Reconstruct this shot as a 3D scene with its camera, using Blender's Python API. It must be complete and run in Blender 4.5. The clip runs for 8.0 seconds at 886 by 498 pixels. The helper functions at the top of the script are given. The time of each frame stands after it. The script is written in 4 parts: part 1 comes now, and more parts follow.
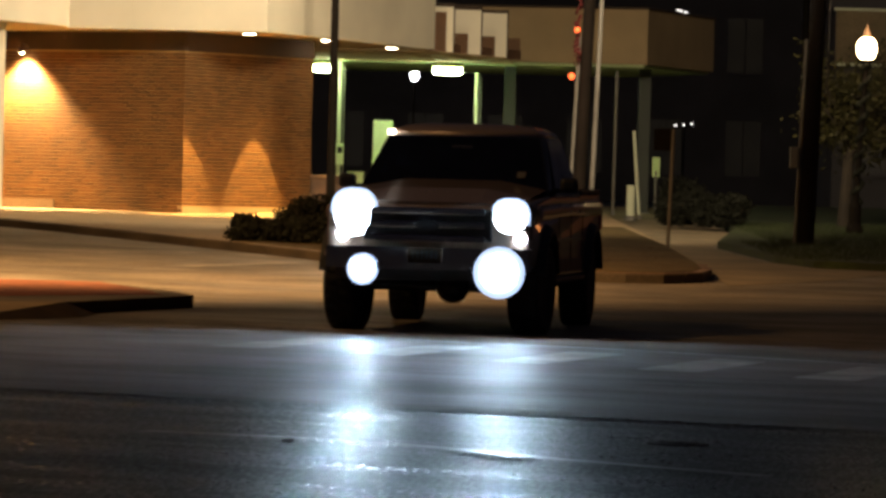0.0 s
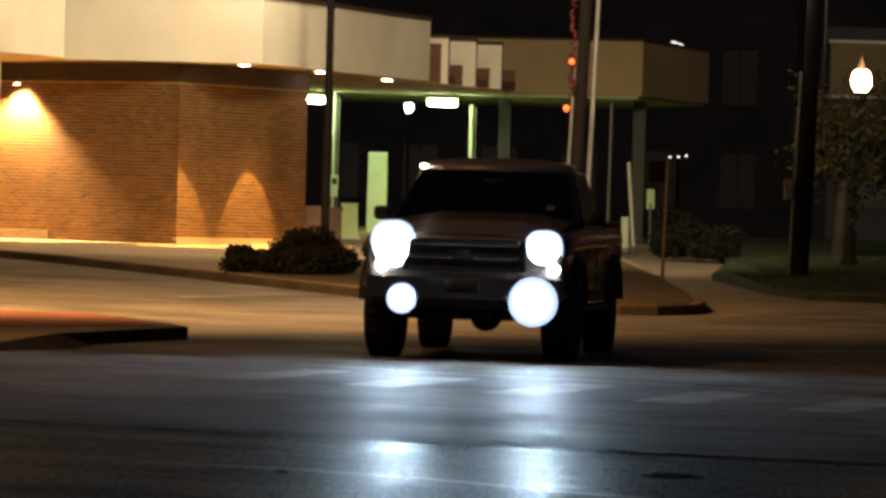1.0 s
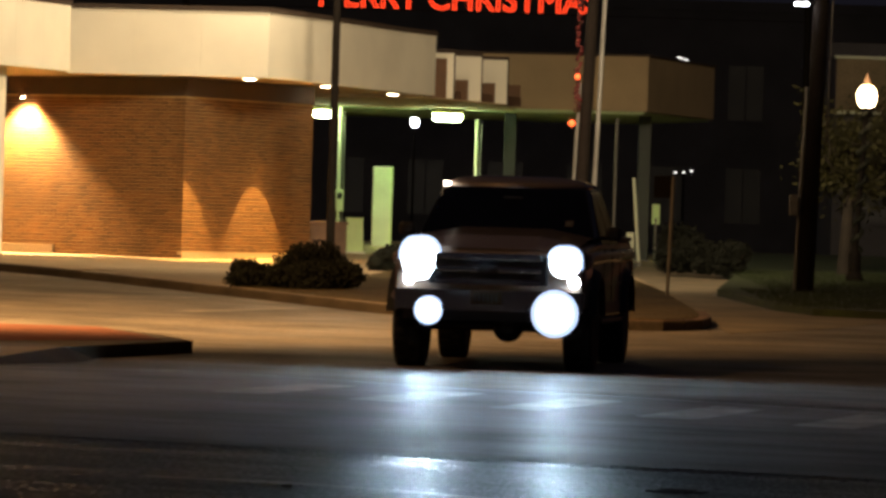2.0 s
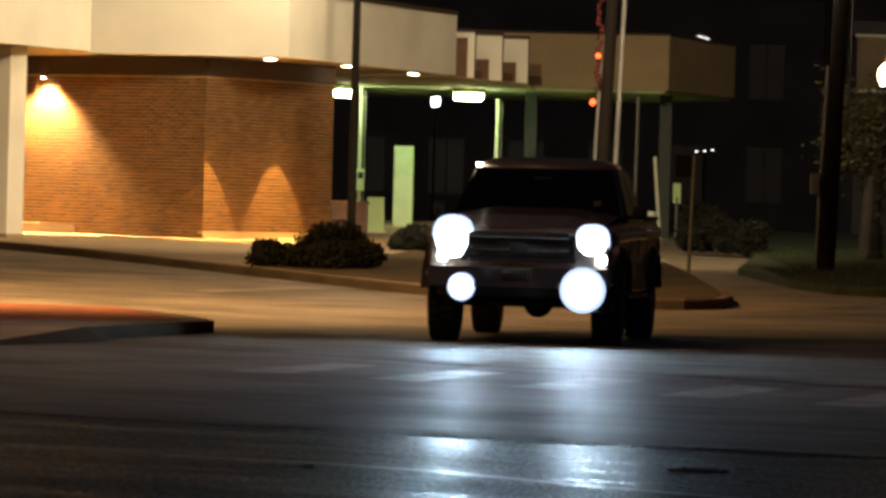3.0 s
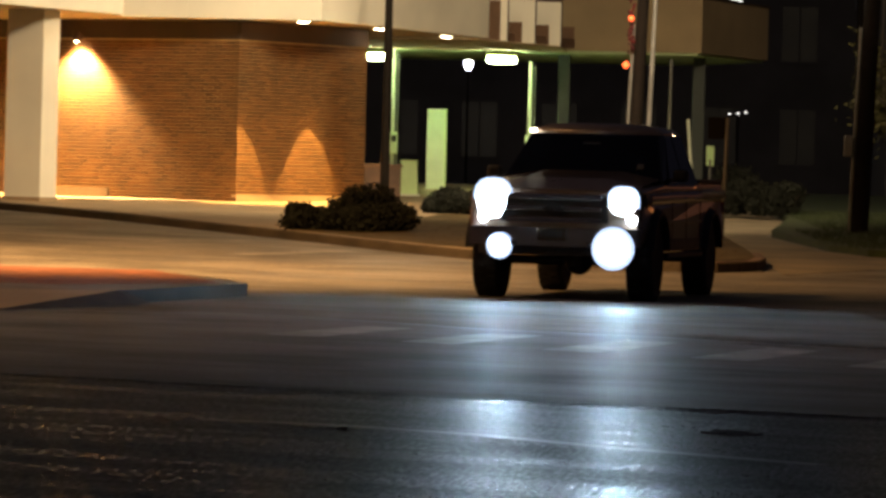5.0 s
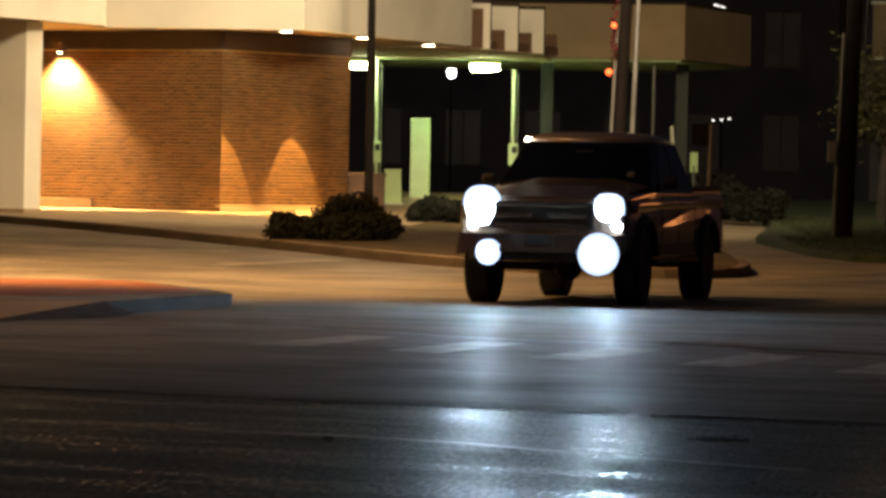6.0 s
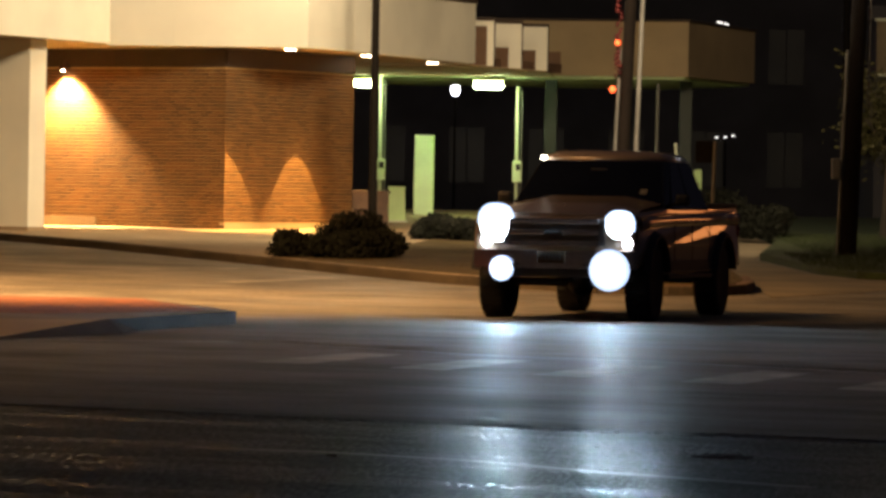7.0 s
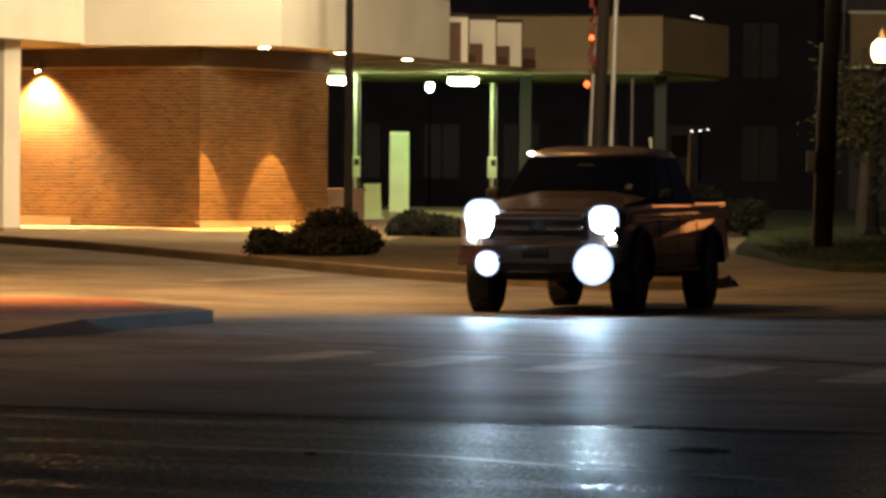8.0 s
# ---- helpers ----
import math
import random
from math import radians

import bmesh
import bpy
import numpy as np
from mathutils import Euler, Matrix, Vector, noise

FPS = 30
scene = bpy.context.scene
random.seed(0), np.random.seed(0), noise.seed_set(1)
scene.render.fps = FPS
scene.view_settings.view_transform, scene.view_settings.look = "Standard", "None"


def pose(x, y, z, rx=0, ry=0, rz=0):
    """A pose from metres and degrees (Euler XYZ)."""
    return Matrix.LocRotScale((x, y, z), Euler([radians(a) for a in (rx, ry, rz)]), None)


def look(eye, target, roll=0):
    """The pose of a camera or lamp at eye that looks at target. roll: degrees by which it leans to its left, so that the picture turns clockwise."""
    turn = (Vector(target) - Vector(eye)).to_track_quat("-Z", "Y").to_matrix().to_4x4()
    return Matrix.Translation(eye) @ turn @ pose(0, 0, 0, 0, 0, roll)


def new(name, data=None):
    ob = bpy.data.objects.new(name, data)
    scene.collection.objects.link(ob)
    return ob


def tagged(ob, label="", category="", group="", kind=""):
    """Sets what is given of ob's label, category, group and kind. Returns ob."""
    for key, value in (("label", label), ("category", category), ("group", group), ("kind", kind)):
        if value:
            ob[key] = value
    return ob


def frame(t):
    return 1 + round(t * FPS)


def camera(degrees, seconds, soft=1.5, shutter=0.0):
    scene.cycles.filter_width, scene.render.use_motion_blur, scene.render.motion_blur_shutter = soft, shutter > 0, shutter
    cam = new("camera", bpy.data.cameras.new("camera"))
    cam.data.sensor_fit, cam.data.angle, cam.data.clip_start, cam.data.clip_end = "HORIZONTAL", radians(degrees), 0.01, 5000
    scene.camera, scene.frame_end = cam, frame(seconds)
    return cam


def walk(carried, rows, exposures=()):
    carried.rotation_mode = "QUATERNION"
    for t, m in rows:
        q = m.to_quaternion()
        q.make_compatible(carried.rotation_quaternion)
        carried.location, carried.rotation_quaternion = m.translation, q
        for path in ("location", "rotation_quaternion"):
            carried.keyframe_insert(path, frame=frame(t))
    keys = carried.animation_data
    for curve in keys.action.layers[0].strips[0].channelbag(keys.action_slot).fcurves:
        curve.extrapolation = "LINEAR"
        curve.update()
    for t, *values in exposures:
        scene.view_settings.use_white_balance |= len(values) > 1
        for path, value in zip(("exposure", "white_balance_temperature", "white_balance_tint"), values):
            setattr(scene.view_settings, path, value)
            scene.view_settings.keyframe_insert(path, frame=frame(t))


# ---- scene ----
# ------------------------------------------------------------------ camera and its walk
cam = camera(10.42, 8.0, soft=3.2, shutter=0.3)
EYE = (0.0, 0.0, 1.39)
# seconds, turn to the left, pitch, roll (degrees); the camera is held by hand on one spot
SWAY = [
    (0.0, -0.000, -0.773, 1.500), (0.5, -0.021, -0.670, 1.607), (1.0, -0.055, -0.399, 1.572), (1.5, -0.081, -0.236, 1.783),
    (1.7, -0.050, -0.215, 1.770), (2.8, 0.205, -0.400, 1.640),
    (3.0, 0.252, -0.477, 1.620), (3.5, 0.380, -0.642, 1.603), (4.0, 0.565, -0.873, 1.777), (4.5, 0.645, -0.935, 1.677),
    (6.0, 0.452, -0.821, 1.081), (6.5, 0.467, -0.713, 0.905), (7.0, 0.502, -0.616, 1.020), (7.5, 0.380, -0.608, 0.866),
    (8.0, 0.220, -0.653, 0.446)]
walk(cam, [(t, pose(*EYE, 90 + p, 0, a) @ pose(0, 0, 0, 0, 0, r)) for t, a, p, r in SWAY],
     [(0.0, 0.0), (3.0, 0.03), (4.5, 0.12), (8.0, 0.2)])

# ------------------------------------------------------------------ world and large lights
world = bpy.data.worlds.new("night_sky")
scene.world = world
world.use_nodes = True
world.node_tree.nodes["Background"].inputs[0].default_value = (0.36, 0.33, 0.50, 1)
world.node_tree.nodes["Background"].inputs[1].default_value = 0.018
scene.view_settings.exposure = 0.0


def lamp(name, kind, place, target, watts, colour, size=0.3, cone=None, blend=0.5):
    data = bpy.data.lights.new(name, kind)
    data.energy, data.color = watts, colour
    if kind == "AREA":
        data.shape, data.size = "DISK", size
    else:
        data.shadow_soft_size = size
    if cone:
        data.spot_size, data.spot_blend = radians(cone), blend
    ob = new(name, data)
    ob.matrix_world = look(place, target)
    return ob


SODIUM = (1.0, 0.55, 0.20)
WARM = (1.0, 0.70, 0.36)
PALEWARM = (1.0, 0.78, 0.49)
# street lamps over the drive and on the forecourt's light pole
lamp("street_light", "SPOT", (2.5, 74.0, 10.0), (-2.5, 97.0, 4.8), 14500, PALEWARM, 1.3, 66, 0.5)
lamp("drive_light", "SPOT", (-8.0, 58.0, 11.5), (-9.0, 63.0, 0), 27000, SODIUM, 0.25, 122, 1.0)
lamp("side_street_light", "POINT", (20.0, 92.0, 3.6), (20, 92, 0), 90, (1.0, 0.33, 0.09), 1.0)
# the two globe lamps that stand in view
lamp("globe_light", "POINT", (8.04, 93.1, 4.35), (8.04, 93.1, 0), 50, WARM, 0.2)
lamp("far_globe_light", "POINT", (-1.02, 149.9, 5.25), (-1.02, 149.9, 0), 120, (0.85, 0.9, 1.0), 0.2)
lamp("pole_light", "SPOT", (-2.3, 91.5, 9.08), (-2.3, 91.5, 0), 1300, PALEWARM, 0.2, 165, 0.2)
# unseen lamp, added to brighten the lane near the crossing
lamp("lane_fill_light", "SPOT", (-9.0, 45.0, 10.0), (-4.0, 44.0, 0), 1200, SODIUM, 0.25, 124, 1.0)


# ------------------------------------------------------------------ materials
def mat(name, colour, rough=0.6, metal=0.0, vary=0.25, scale=3.0, fine=40.0, bump=0.15, emit=0.0, coat=0.0, second=None, spec=0.5, patch=None, random_tone=0.0):
    """Base colour broken up at two scales, with fine relief."""
    m = bpy.data.materials.new(name)
    m.use_nodes = True
    nt = m.node_tree
    b = nt.nodes["Principled BSDF"]
    b.inputs["Roughness"].default_value, b.inputs["Metallic"].default_value = rough, metal
    b.inputs["Coat Weight"].default_value = coat
    b.inputs["Specular IOR Level"].default_value = spec
    if emit:
        b.inputs["Base Color"].default_value = (*colour, 1)
        b.inputs["Emission Color"].default_value = (*colour, 1)
        b.inputs["Emission Strength"].default_value = emit
        return m
    tc = nt.nodes.new("ShaderNodeTexCoord")
    big, small = nt.nodes.new("ShaderNodeTexNoise"), nt.nodes.new("ShaderNodeTexNoise")
    big.inputs["Scale"].default_value, small.inputs["Scale"].default_value = scale, fine
    big.inputs["Detail"].default_value, small.inputs["Detail"].default_value = 5, 3
    nt.links.new(tc.outputs["Object"], big.inputs["Vector"])
    nt.links.new(tc.outputs["Object"], small.inputs["Vector"])
    ramp = nt.nodes.new("ShaderNodeMix")
    ramp.data_type = "RGBA"
    lo = tuple(c * (1 - vary) for c in colour)
    hi = second or tuple(min(1, c * (1 + vary)) for c in colour)
    ramp.inputs[6].default_value, ramp.inputs[7].default_value = (*lo, 1), (*hi, 1)
    spread = nt.nodes.new("ShaderNodeMapRange")
    spread.inputs[1].default_value, spread.inputs[2].default_value = 0.35, 0.65
    nt.links.new(big.outputs["Fac"], spread.inputs[0])
    nt.links.new(spread.outputs[0], ramp.inputs[0])
    grain = nt.nodes.new("ShaderNodeMix")
    grain.data_type, grain.blend_type = "RGBA", "OVERLAY"
    grain.inputs[0].default_value = min(0.6, vary * 1.6)
    nt.links.new(ramp.outputs[2], grain.inputs[6])
    nt.links.new(small.outputs["Fac"], grain.inputs[7])
    out = grain.outputs[2]
    if random_tone:
        info, isl = nt.nodes.new("ShaderNodeObjectInfo"), nt.nodes.new("ShaderNodeNewGeometry")
        add = nt.nodes.new("ShaderNodeMath")
        nt.links.new(info.outputs["Random"], add.inputs[0])
        nt.links.new(isl.outputs["Random Per Island"], add.inputs[1])
        fr = nt.nodes.new("ShaderNodeMath")
        fr.operation = "FRACT"
        nt.links.new(add.outputs[0], fr.inputs[0])
        mr = nt.nodes.new("ShaderNodeMapRange")
        mr.inputs[3].default_value, mr.inputs[4].default_value = 1 - random_tone, 1 + random_tone
        nt.links.new(fr.outputs[0], mr.inputs[0])
        mul = nt.nodes.new("ShaderNodeMix")
        mul.data_type, mul.blend_type = "RGBA", "MULTIPLY"
        mul.inputs[0].default_value = 1
        nt.links.new(out, mul.inputs[6])
        nt.links.new(mr.outputs[0], mul.inputs[7])
        out = mul.outputs[2]
    nt.links.new(out, b.inputs["Base Color"])
    rr = nt.nodes.new("ShaderNodeMapRange")
    rr.inputs[3].default_value, rr.inputs[4].default_value = max(0.02, rough * 0.8), min(1, rough * 1.2)
    nt.links.new(big.outputs["Fac"], rr.inputs[0])
    nt.links.new(rr.outputs[0], b.inputs["Roughness"])
    if bump:
        bp = nt.nodes.new("ShaderNodeBump")
        bp.inputs["Strength"].default_value, bp.inputs["Distance"].default_value = bump, 0.01
        nt.links.new(small.outputs["Fac"], bp.inputs["Height"])
        nt.links.new(bp.outputs[0], b.inputs["Normal"])
    return m


def asphalt_material(name, colour, smooth, rough, grain):
    """Worn asphalt: aggregate grain, and patches polished by tyres or left rough."""
    m = mat(name, colour, 0.5, 0, 0.35, 0.5, 45, grain, spec=0.28)
    nt = m.node_tree
    b = nt.nodes["Principled BSDF"]
    tc = nt.nodes.new("ShaderNodeTexCoord")
    mp = nt.nodes.new("ShaderNodeMapping")
    mp.vector_type = "TEXTURE"
    mp.inputs["Scale"].default_value = (2.2, 0.8, 1)
    mp.inputs["Rotation"].default_value = (0, 0, radians(-28))
    nt.links.new(tc.outputs["Object"], mp.inputs["Vector"])
    bands = nt.nodes.new("ShaderNodeTexNoise")
    bands.inputs["Scale"].default_value, bands.inputs["Detail"].default_value, bands.inputs["Roughness"].default_value = 0.9, 9, 0.62
    nt.links.new(mp.outputs[0], bands.inputs["Vector"])
    rr = nt.nodes.new("ShaderNodeMapRange")
    rr.inputs[1].default_value, rr.inputs[2].default_value = 0.42, 0.58
    rr.inputs[3].default_value, rr.inputs[4].default_value = smooth, rough
    nt.links.new(bands.outputs["Fac"], rr.inputs[0])
    mid = nt.nodes.new("ShaderNodeTexNoise")
    mid.inputs["Scale"].default_value, mid.inputs["Detail"].default_value, mid.inputs["Roughness"].default_value = 11.0, 8, 0.75
    tread = nt.nodes.new("ShaderNodeMapping")
    tread.vector_type = "TEXTURE"
    tread.inputs["Scale"].default_value = (0.3, 2.0, 1)
    tread.inputs["Rotation"].default_value = (0, 0, radians(-6))
    nt.links.new(tc.outputs["Object"], tread.inputs["Vector"])
    nt.links.new(tread.outputs[0], mid.inputs["Vector"])
    add = nt.nodes.new("ShaderNodeMapRange")
    add.inputs[1].default_value, add.inputs[2].default_value = 0.42, 0.58
    add.inputs[3].default_value, add.inputs[4].default_value = -0.14, 0.16
    nt.links.new(mid.outputs["Fac"], add.inputs[0])
    total = nt.nodes.new("ShaderNodeMath")
    nt.links.new(rr.outputs[0], total.inputs[0])
    nt.links.new(add.outputs[0], total.inputs[1])
    nt.links.new(total.outputs[0], b.inputs["Roughness"])
    old = b.inputs["Base Color"].links[0].from_socket
    tone = nt.nodes.new("ShaderNodeMapRange")
    tone.inputs[1].default_value, tone.inputs[2].default_value = 0.3, 0.7
    tone.inputs[3].default_value, tone.inputs[4].default_value = 0.30, 1.8
    nt.links.new(mid.outputs["Fac"], tone.inputs[0])
    mul = nt.nodes.new("ShaderNodeMix")
    mul.data_type, mul.blend_type = "RGBA", "MULTIPLY"
    mul.inputs[0].default_value = 1
    nt.links.new(old, mul.inputs[6])
    nt.links.new(tone.outputs[0], mul.inputs[7])
    nt.links.new(mul.outputs[2], b.inputs["Base Color"])
    wavy = nt.nodes.new("ShaderNodeBump")
    wavy.inputs["Strength"].default_value, wavy.inputs["Distance"].default_value = 0.18, 0.02
    nt.links.new(mid.outputs["Fac"], wavy.inputs["Height"])
    first = b.inputs["Normal"].links[0].from_socket
    nt.links.new(first, wavy.inputs["Normal"])
    nt.links.new(wavy.outputs[0], b.inputs["Normal"])
    return m


ASPHALT = asphalt_material("asphalt", (0.022, 0.022, 0.023), 0.36, 0.54, 0.5)
LANE = asphalt_material("rough_asphalt", (0.17, 0.158, 0.145), 0.52, 0.72, 0.6)
DRIVEWAY = asphalt_material("pale_worn_asphalt", (0.175, 0.148, 0.118), 0.56, 0.80, 0.5)
CONCRETE = mat("concrete", (0.37, 0.265, 0.155), 0.8, 0, 0.18, 0.8, 25, 0.3)
KERB = mat("kerb_concrete", (0.27, 0.21, 0.145), 0.8, 0, 0.25, 1.2, 25, 0.35, random_tone=0.1)
TANPATH = mat("tan_concrete", (0.24, 0.185, 0.115), 0.85, 0, 0.25, 0.8, 25, 0.3)
SHADEBROWN = mat("shade_brown", (0.045, 0.029, 0.018), 0.95, 0, 0.35, 1.5, 25, 0.35, spec=0.08)
SHADESTAIN = mat("shaded_stained_concrete", (0.075, 0.055, 0.036), 0.9, 0, 0.35, 0.9, 25, 0.35)
STAINED = mat("stained_kerb", (0.17, 0.10, 0.065), 0.85, 0, 0.3, 1.5, 25, 0.35)
DARKBRICK = mat("dark_brick", (0.085, 0.055, 0.040), 0.9, 0, 0.25, 2.5, 40, 0.4)
KIOSK = mat("kiosk_green", (0.70, 0.80, 0.56), 0.55, 0, 0.08, 2.0, 30, 0.05)
LITSOFFIT = mat("green_white_soffit", (0.50, 0.62, 0.36), 0.7, 0, 0.08, 2.0, 30, 0.05)
SEAL = mat("tar", (0.025, 0.024, 0.023), 0.5, 0, 0.2, 4, 40, 0.2)
PAINT = mat("road_paint", (0.38, 0.37, 0.35), 0.6, 0, 0.5, 1.5, 14, 0.2)
PALESTREAK = mat("glossy_pale_streak", (0.22, 0.21, 0.20), 0.34, 0, 0.4, 1.5, 14, 0.2)
WORNPAINT = mat("worn_drive_paint", (0.26, 0.22, 0.17), 0.7, 0, 0.45, 2.5, 9, 0.2)
PAVER = mat("red_paver", (0.34, 0.115, 0.055), 0.8, 0, 0.3, 2.5, 30, 0.3, random_tone=0.15)
GRASS = mat("grass", (0.032, 0.045, 0.014), 0.9, 0, 0.4, 1.2, 30, 0.6)
DRYGRASS = mat("dry_grass", (0.105, 0.076, 0.036), 0.95, 0, 0.25, 0.8, 9, 0.15, spec=0.1)
BRICK = mat("brick", (0.135, 0.062, 0.018), 0.85, 0, 0.15, 2.0, 60, 0.4, random_tone=0.3)
MORTAR = mat("mortar", (0.38, 0.26, 0.115), 0.9, 0, 0.15, 3.0, 60, 0.3)
STUCCO = mat("cream_stucco", (0.80, 0.75, 0.62), 0.85, 0, 0.06, 0.7, 60, 0.25)
SOFFIT = mat("tan_soffit", (0.55, 0.42, 0.24), 0.8, 0, 0.08, 1.0, 40, 0.1)
BROWN = mat("brown_metal", (0.050, 0.032, 0.022), 0.8, 0, 0.15, 2.0, 30, 0.05)
STEPBROWN = mat("plain_brown", (0.155, 0.085, 0.048), 0.8, 0, 0.15, 2.0, 30, 0.05)
CANOPY = mat("canopy_panel", (0.36, 0.265, 0.15), 0.8, 0, 0.10, 0.8, 40, 0.2)
PALE = mat("pale_paint", (0.62, 0.66, 0.50), 0.55, 0, 0.08, 2.0, 30, 0.05)
GREENP = mat("green_paint", (0.55, 0.74, 0.34), 0.6, 0, 0.10, 2.0, 30, 0.05)
DIMGREEN = mat("dim_green_paint", (0.030, 0.038, 0.032), 0.6, 0, 0.10, 2.0, 30, 0.05)
STEEL = mat("galvanised_steel", (0.20, 0.19, 0.175), 0.6, 0.5, 0.15, 3.0, 40, 0.05)
DARKPOLE = mat("dark_pole", (0.012, 0.009, 0.007), 0.8, 0.0, 0.15, 3.0, 40, 0.05, spec=0.1)
WOOD = mat("pole_wood", (0.013, 0.009, 0.007), 0.95, 0, 0.3, 1.0, 25, 0.5, spec=0.15)
LEAF = mat("leaf", (0.015, 0.016, 0.011), 0.8, 0, 0.4, 6.0, 40, 0.0, random_tone=0.4, spec=0.2)
TREELEAF = mat("tree_leaf", (0.048, 0.044, 0.014), 0.6, 0, 0.4, 3.0, 40, 0.0, random_tone=0.4)
BARK = mat("bark", (0.035, 0.027, 0.02), 0.95, 0, 0.3, 3.0, 30, 0.6)
GLASSDARK = mat("dark_glass", (0.004, 0.005, 0.010), 0.08, 0, 0.1, 3, 30, 0.0, spec=0.3)
FARGLASS = mat("dull_far_glass", (0.018, 0.018, 0.024), 0.5, 0, 0.2, 1.0, 30, 0.0)
FARWALL = mat("far_wall", (0.052, 0.048, 0.056), 0.9, 0, 0.25, 0.5, 20, 0.2)
BODY = mat("truck_paint", (0.30, 0.23, 0.18), 0.30, 0.25, 0.05, 1.0, 200, 0.02, coat=0.8)
PILLAR = mat("gloss_shade_black", (0.012, 0.012, 0.014), 0.12, 0, 0.1, 3.0, 60, 0.0)
BLACKPL = mat("black_plastic", (0.02, 0.02, 0.021), 0.5, 0, 0.15, 4.0, 60, 0.1)
CHROME = mat("chrome", (0.75, 0.75, 0.76), 0.16, 1.0, 0.05, 3.0, 60, 0.0)
RUBBER = mat("rubber", (0.016, 0.016, 0.017), 0.75, 0, 0.25, 6.0, 60, 0.3)
RIM = mat("alloy", (0.10, 0.10, 0.105), 0.35, 0.9, 0.1, 4.0, 60, 0.0)
BEAM = mat("slot_beam", (0.58, 0.79, 1.0), emit=21000.0)
FOGBEAM = mat("fog_slot_beam", (0.60, 0.80, 1.0), emit=25000.0)
HALO = mat("lamp_halo_glow", (0.55, 0.70, 1.0), emit=1.3)
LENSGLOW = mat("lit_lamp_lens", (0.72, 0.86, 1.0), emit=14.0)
SIGNAL = mat("lower_lamp_glow", (0.75, 0.87, 1.0), emit=60.0)
AMBER = mat("amber_glow", (1.0, 0.42, 0.10), emit=9.0)
PALEGLOW = mat("pale_marker_glow", (1.0, 0.88, 0.72), emit=12.0)
REDGLASS = mat("tail_lens", (0.25, 0.012, 0.01), 0.2, 0, 0.1, 4, 30, 0, coat=0.5)
TINSEL = mat("dark_red_tinsel", (0.085, 0.008, 0.008), 0.5, 0, 0.3, 6, 30, 0, random_tone=0.5)
TUBE = mat("fluorescent_glow", (0.80, 1.0, 0.52), emit=42.0)
CAN = mat("downlight_glow", (1.0, 0.80, 0.50), emit=40.0)
GLOBE = mat("globe_glow", (1.0, 0.70, 0.38), emit=16.0)
GLOBEW = mat("white_globe_glow", (0.90, 0.93, 1.0), emit=14.0)
REDGLOW = mat("red_bulb_glow", (1.0, 0.06, 0.016), emit=2.2)
LETTERBACK = mat("red_letter_panel", (0.22, 0.035, 0.012), 0.7)
FAINT = mat("faint_white_glow", (1.0, 0.95, 0.9), emit=1.6)
BULB = mat("orange_bulb_glow", (1.0, 0.12, 0.03), emit=3.0)


# ------------------------------------------------------------------ mesh helpers
def part(name, bm, material, parent=None, label="", smooth=False):
    me = bpy.data.meshes.new(name)
    bmesh.ops.recalc_face_normals(bm, faces=bm.faces)
    if smooth:
        for f in bm.faces:
            f.smooth = True
    bm.to_mesh(me)
    bm.free()
    me.materials.append(material)
    ob = new(name, me)
    if parent is not None:
        ob.parent = parent
    if label:
        ob["label"] = label
    return ob


def box(x0, x1, y0, y1, z0, z1, bevel=0.0, bm=None, m=None, seg=2):
    own = bmesh.new()
    bmesh.ops.create_cube(own, size=1, matrix=Matrix.Translation(((x0 + x1) / 2, (y0 + y1) / 2, (z0 + z1) / 2)) @ Matrix.Diagonal((x1 - x0, y1 - y0, z1 - z0, 1)))
    if bevel:
        bmesh.ops.bevel(own, geom=own.edges[:], offset=bevel, segments=seg, affect="EDGES", profile=0.5)
    return joined(own, bm, m)


def joined(own, bm=None, m=None):
    if m is not None:
        bmesh.ops.transform(own, matrix=m, verts=own.verts)
    if bm is None:
        return own
    me = bpy.data.meshes.new("tmp")
    own.to_mesh(me)
    own.free()
    bm.from_mesh(me)
    bpy.data.meshes.remove(me)
    return bm


def tube(a, b, r0, r1=None, seg=16, bm=None):
    """A round bar from a to b, tapered."""
    a, b = Vector(a), Vector(b)
    own = bmesh.new()
    bmesh.ops.create_cone(own, cap_ends=True, segments=seg, radius1=r0, radius2=r1 if r1 is not None else r0, depth=(b - a).length)
    m = Matrix.Translation((a + b) / 2) @ (b - a).to_track_quat("Z", "Y").to_matrix().to_4x4()
    return joined(own, bm, m)


def turned(profile, seg=24, bm=None, m=None):
    """A body of revolution round z from (radius, height) pairs."""
    own = bmesh.new()
    rings = []
    for r, z in profile:
        rings.append([own.verts.new((r * math.cos(2 * math.pi * i / seg), r * math.sin(2 * math.pi * i / seg), z)) for i in range(seg)])
    for p, q in zip(rings, rings[1:]):
        for i in range(seg):
            own.faces.new((p[i], p[(i + 1) % seg], q[(i + 1) % seg], q[i]))
    own.faces.new(rings[0][::-1])
    own.faces.new(rings[-1])
    return joined(own, bm, m)


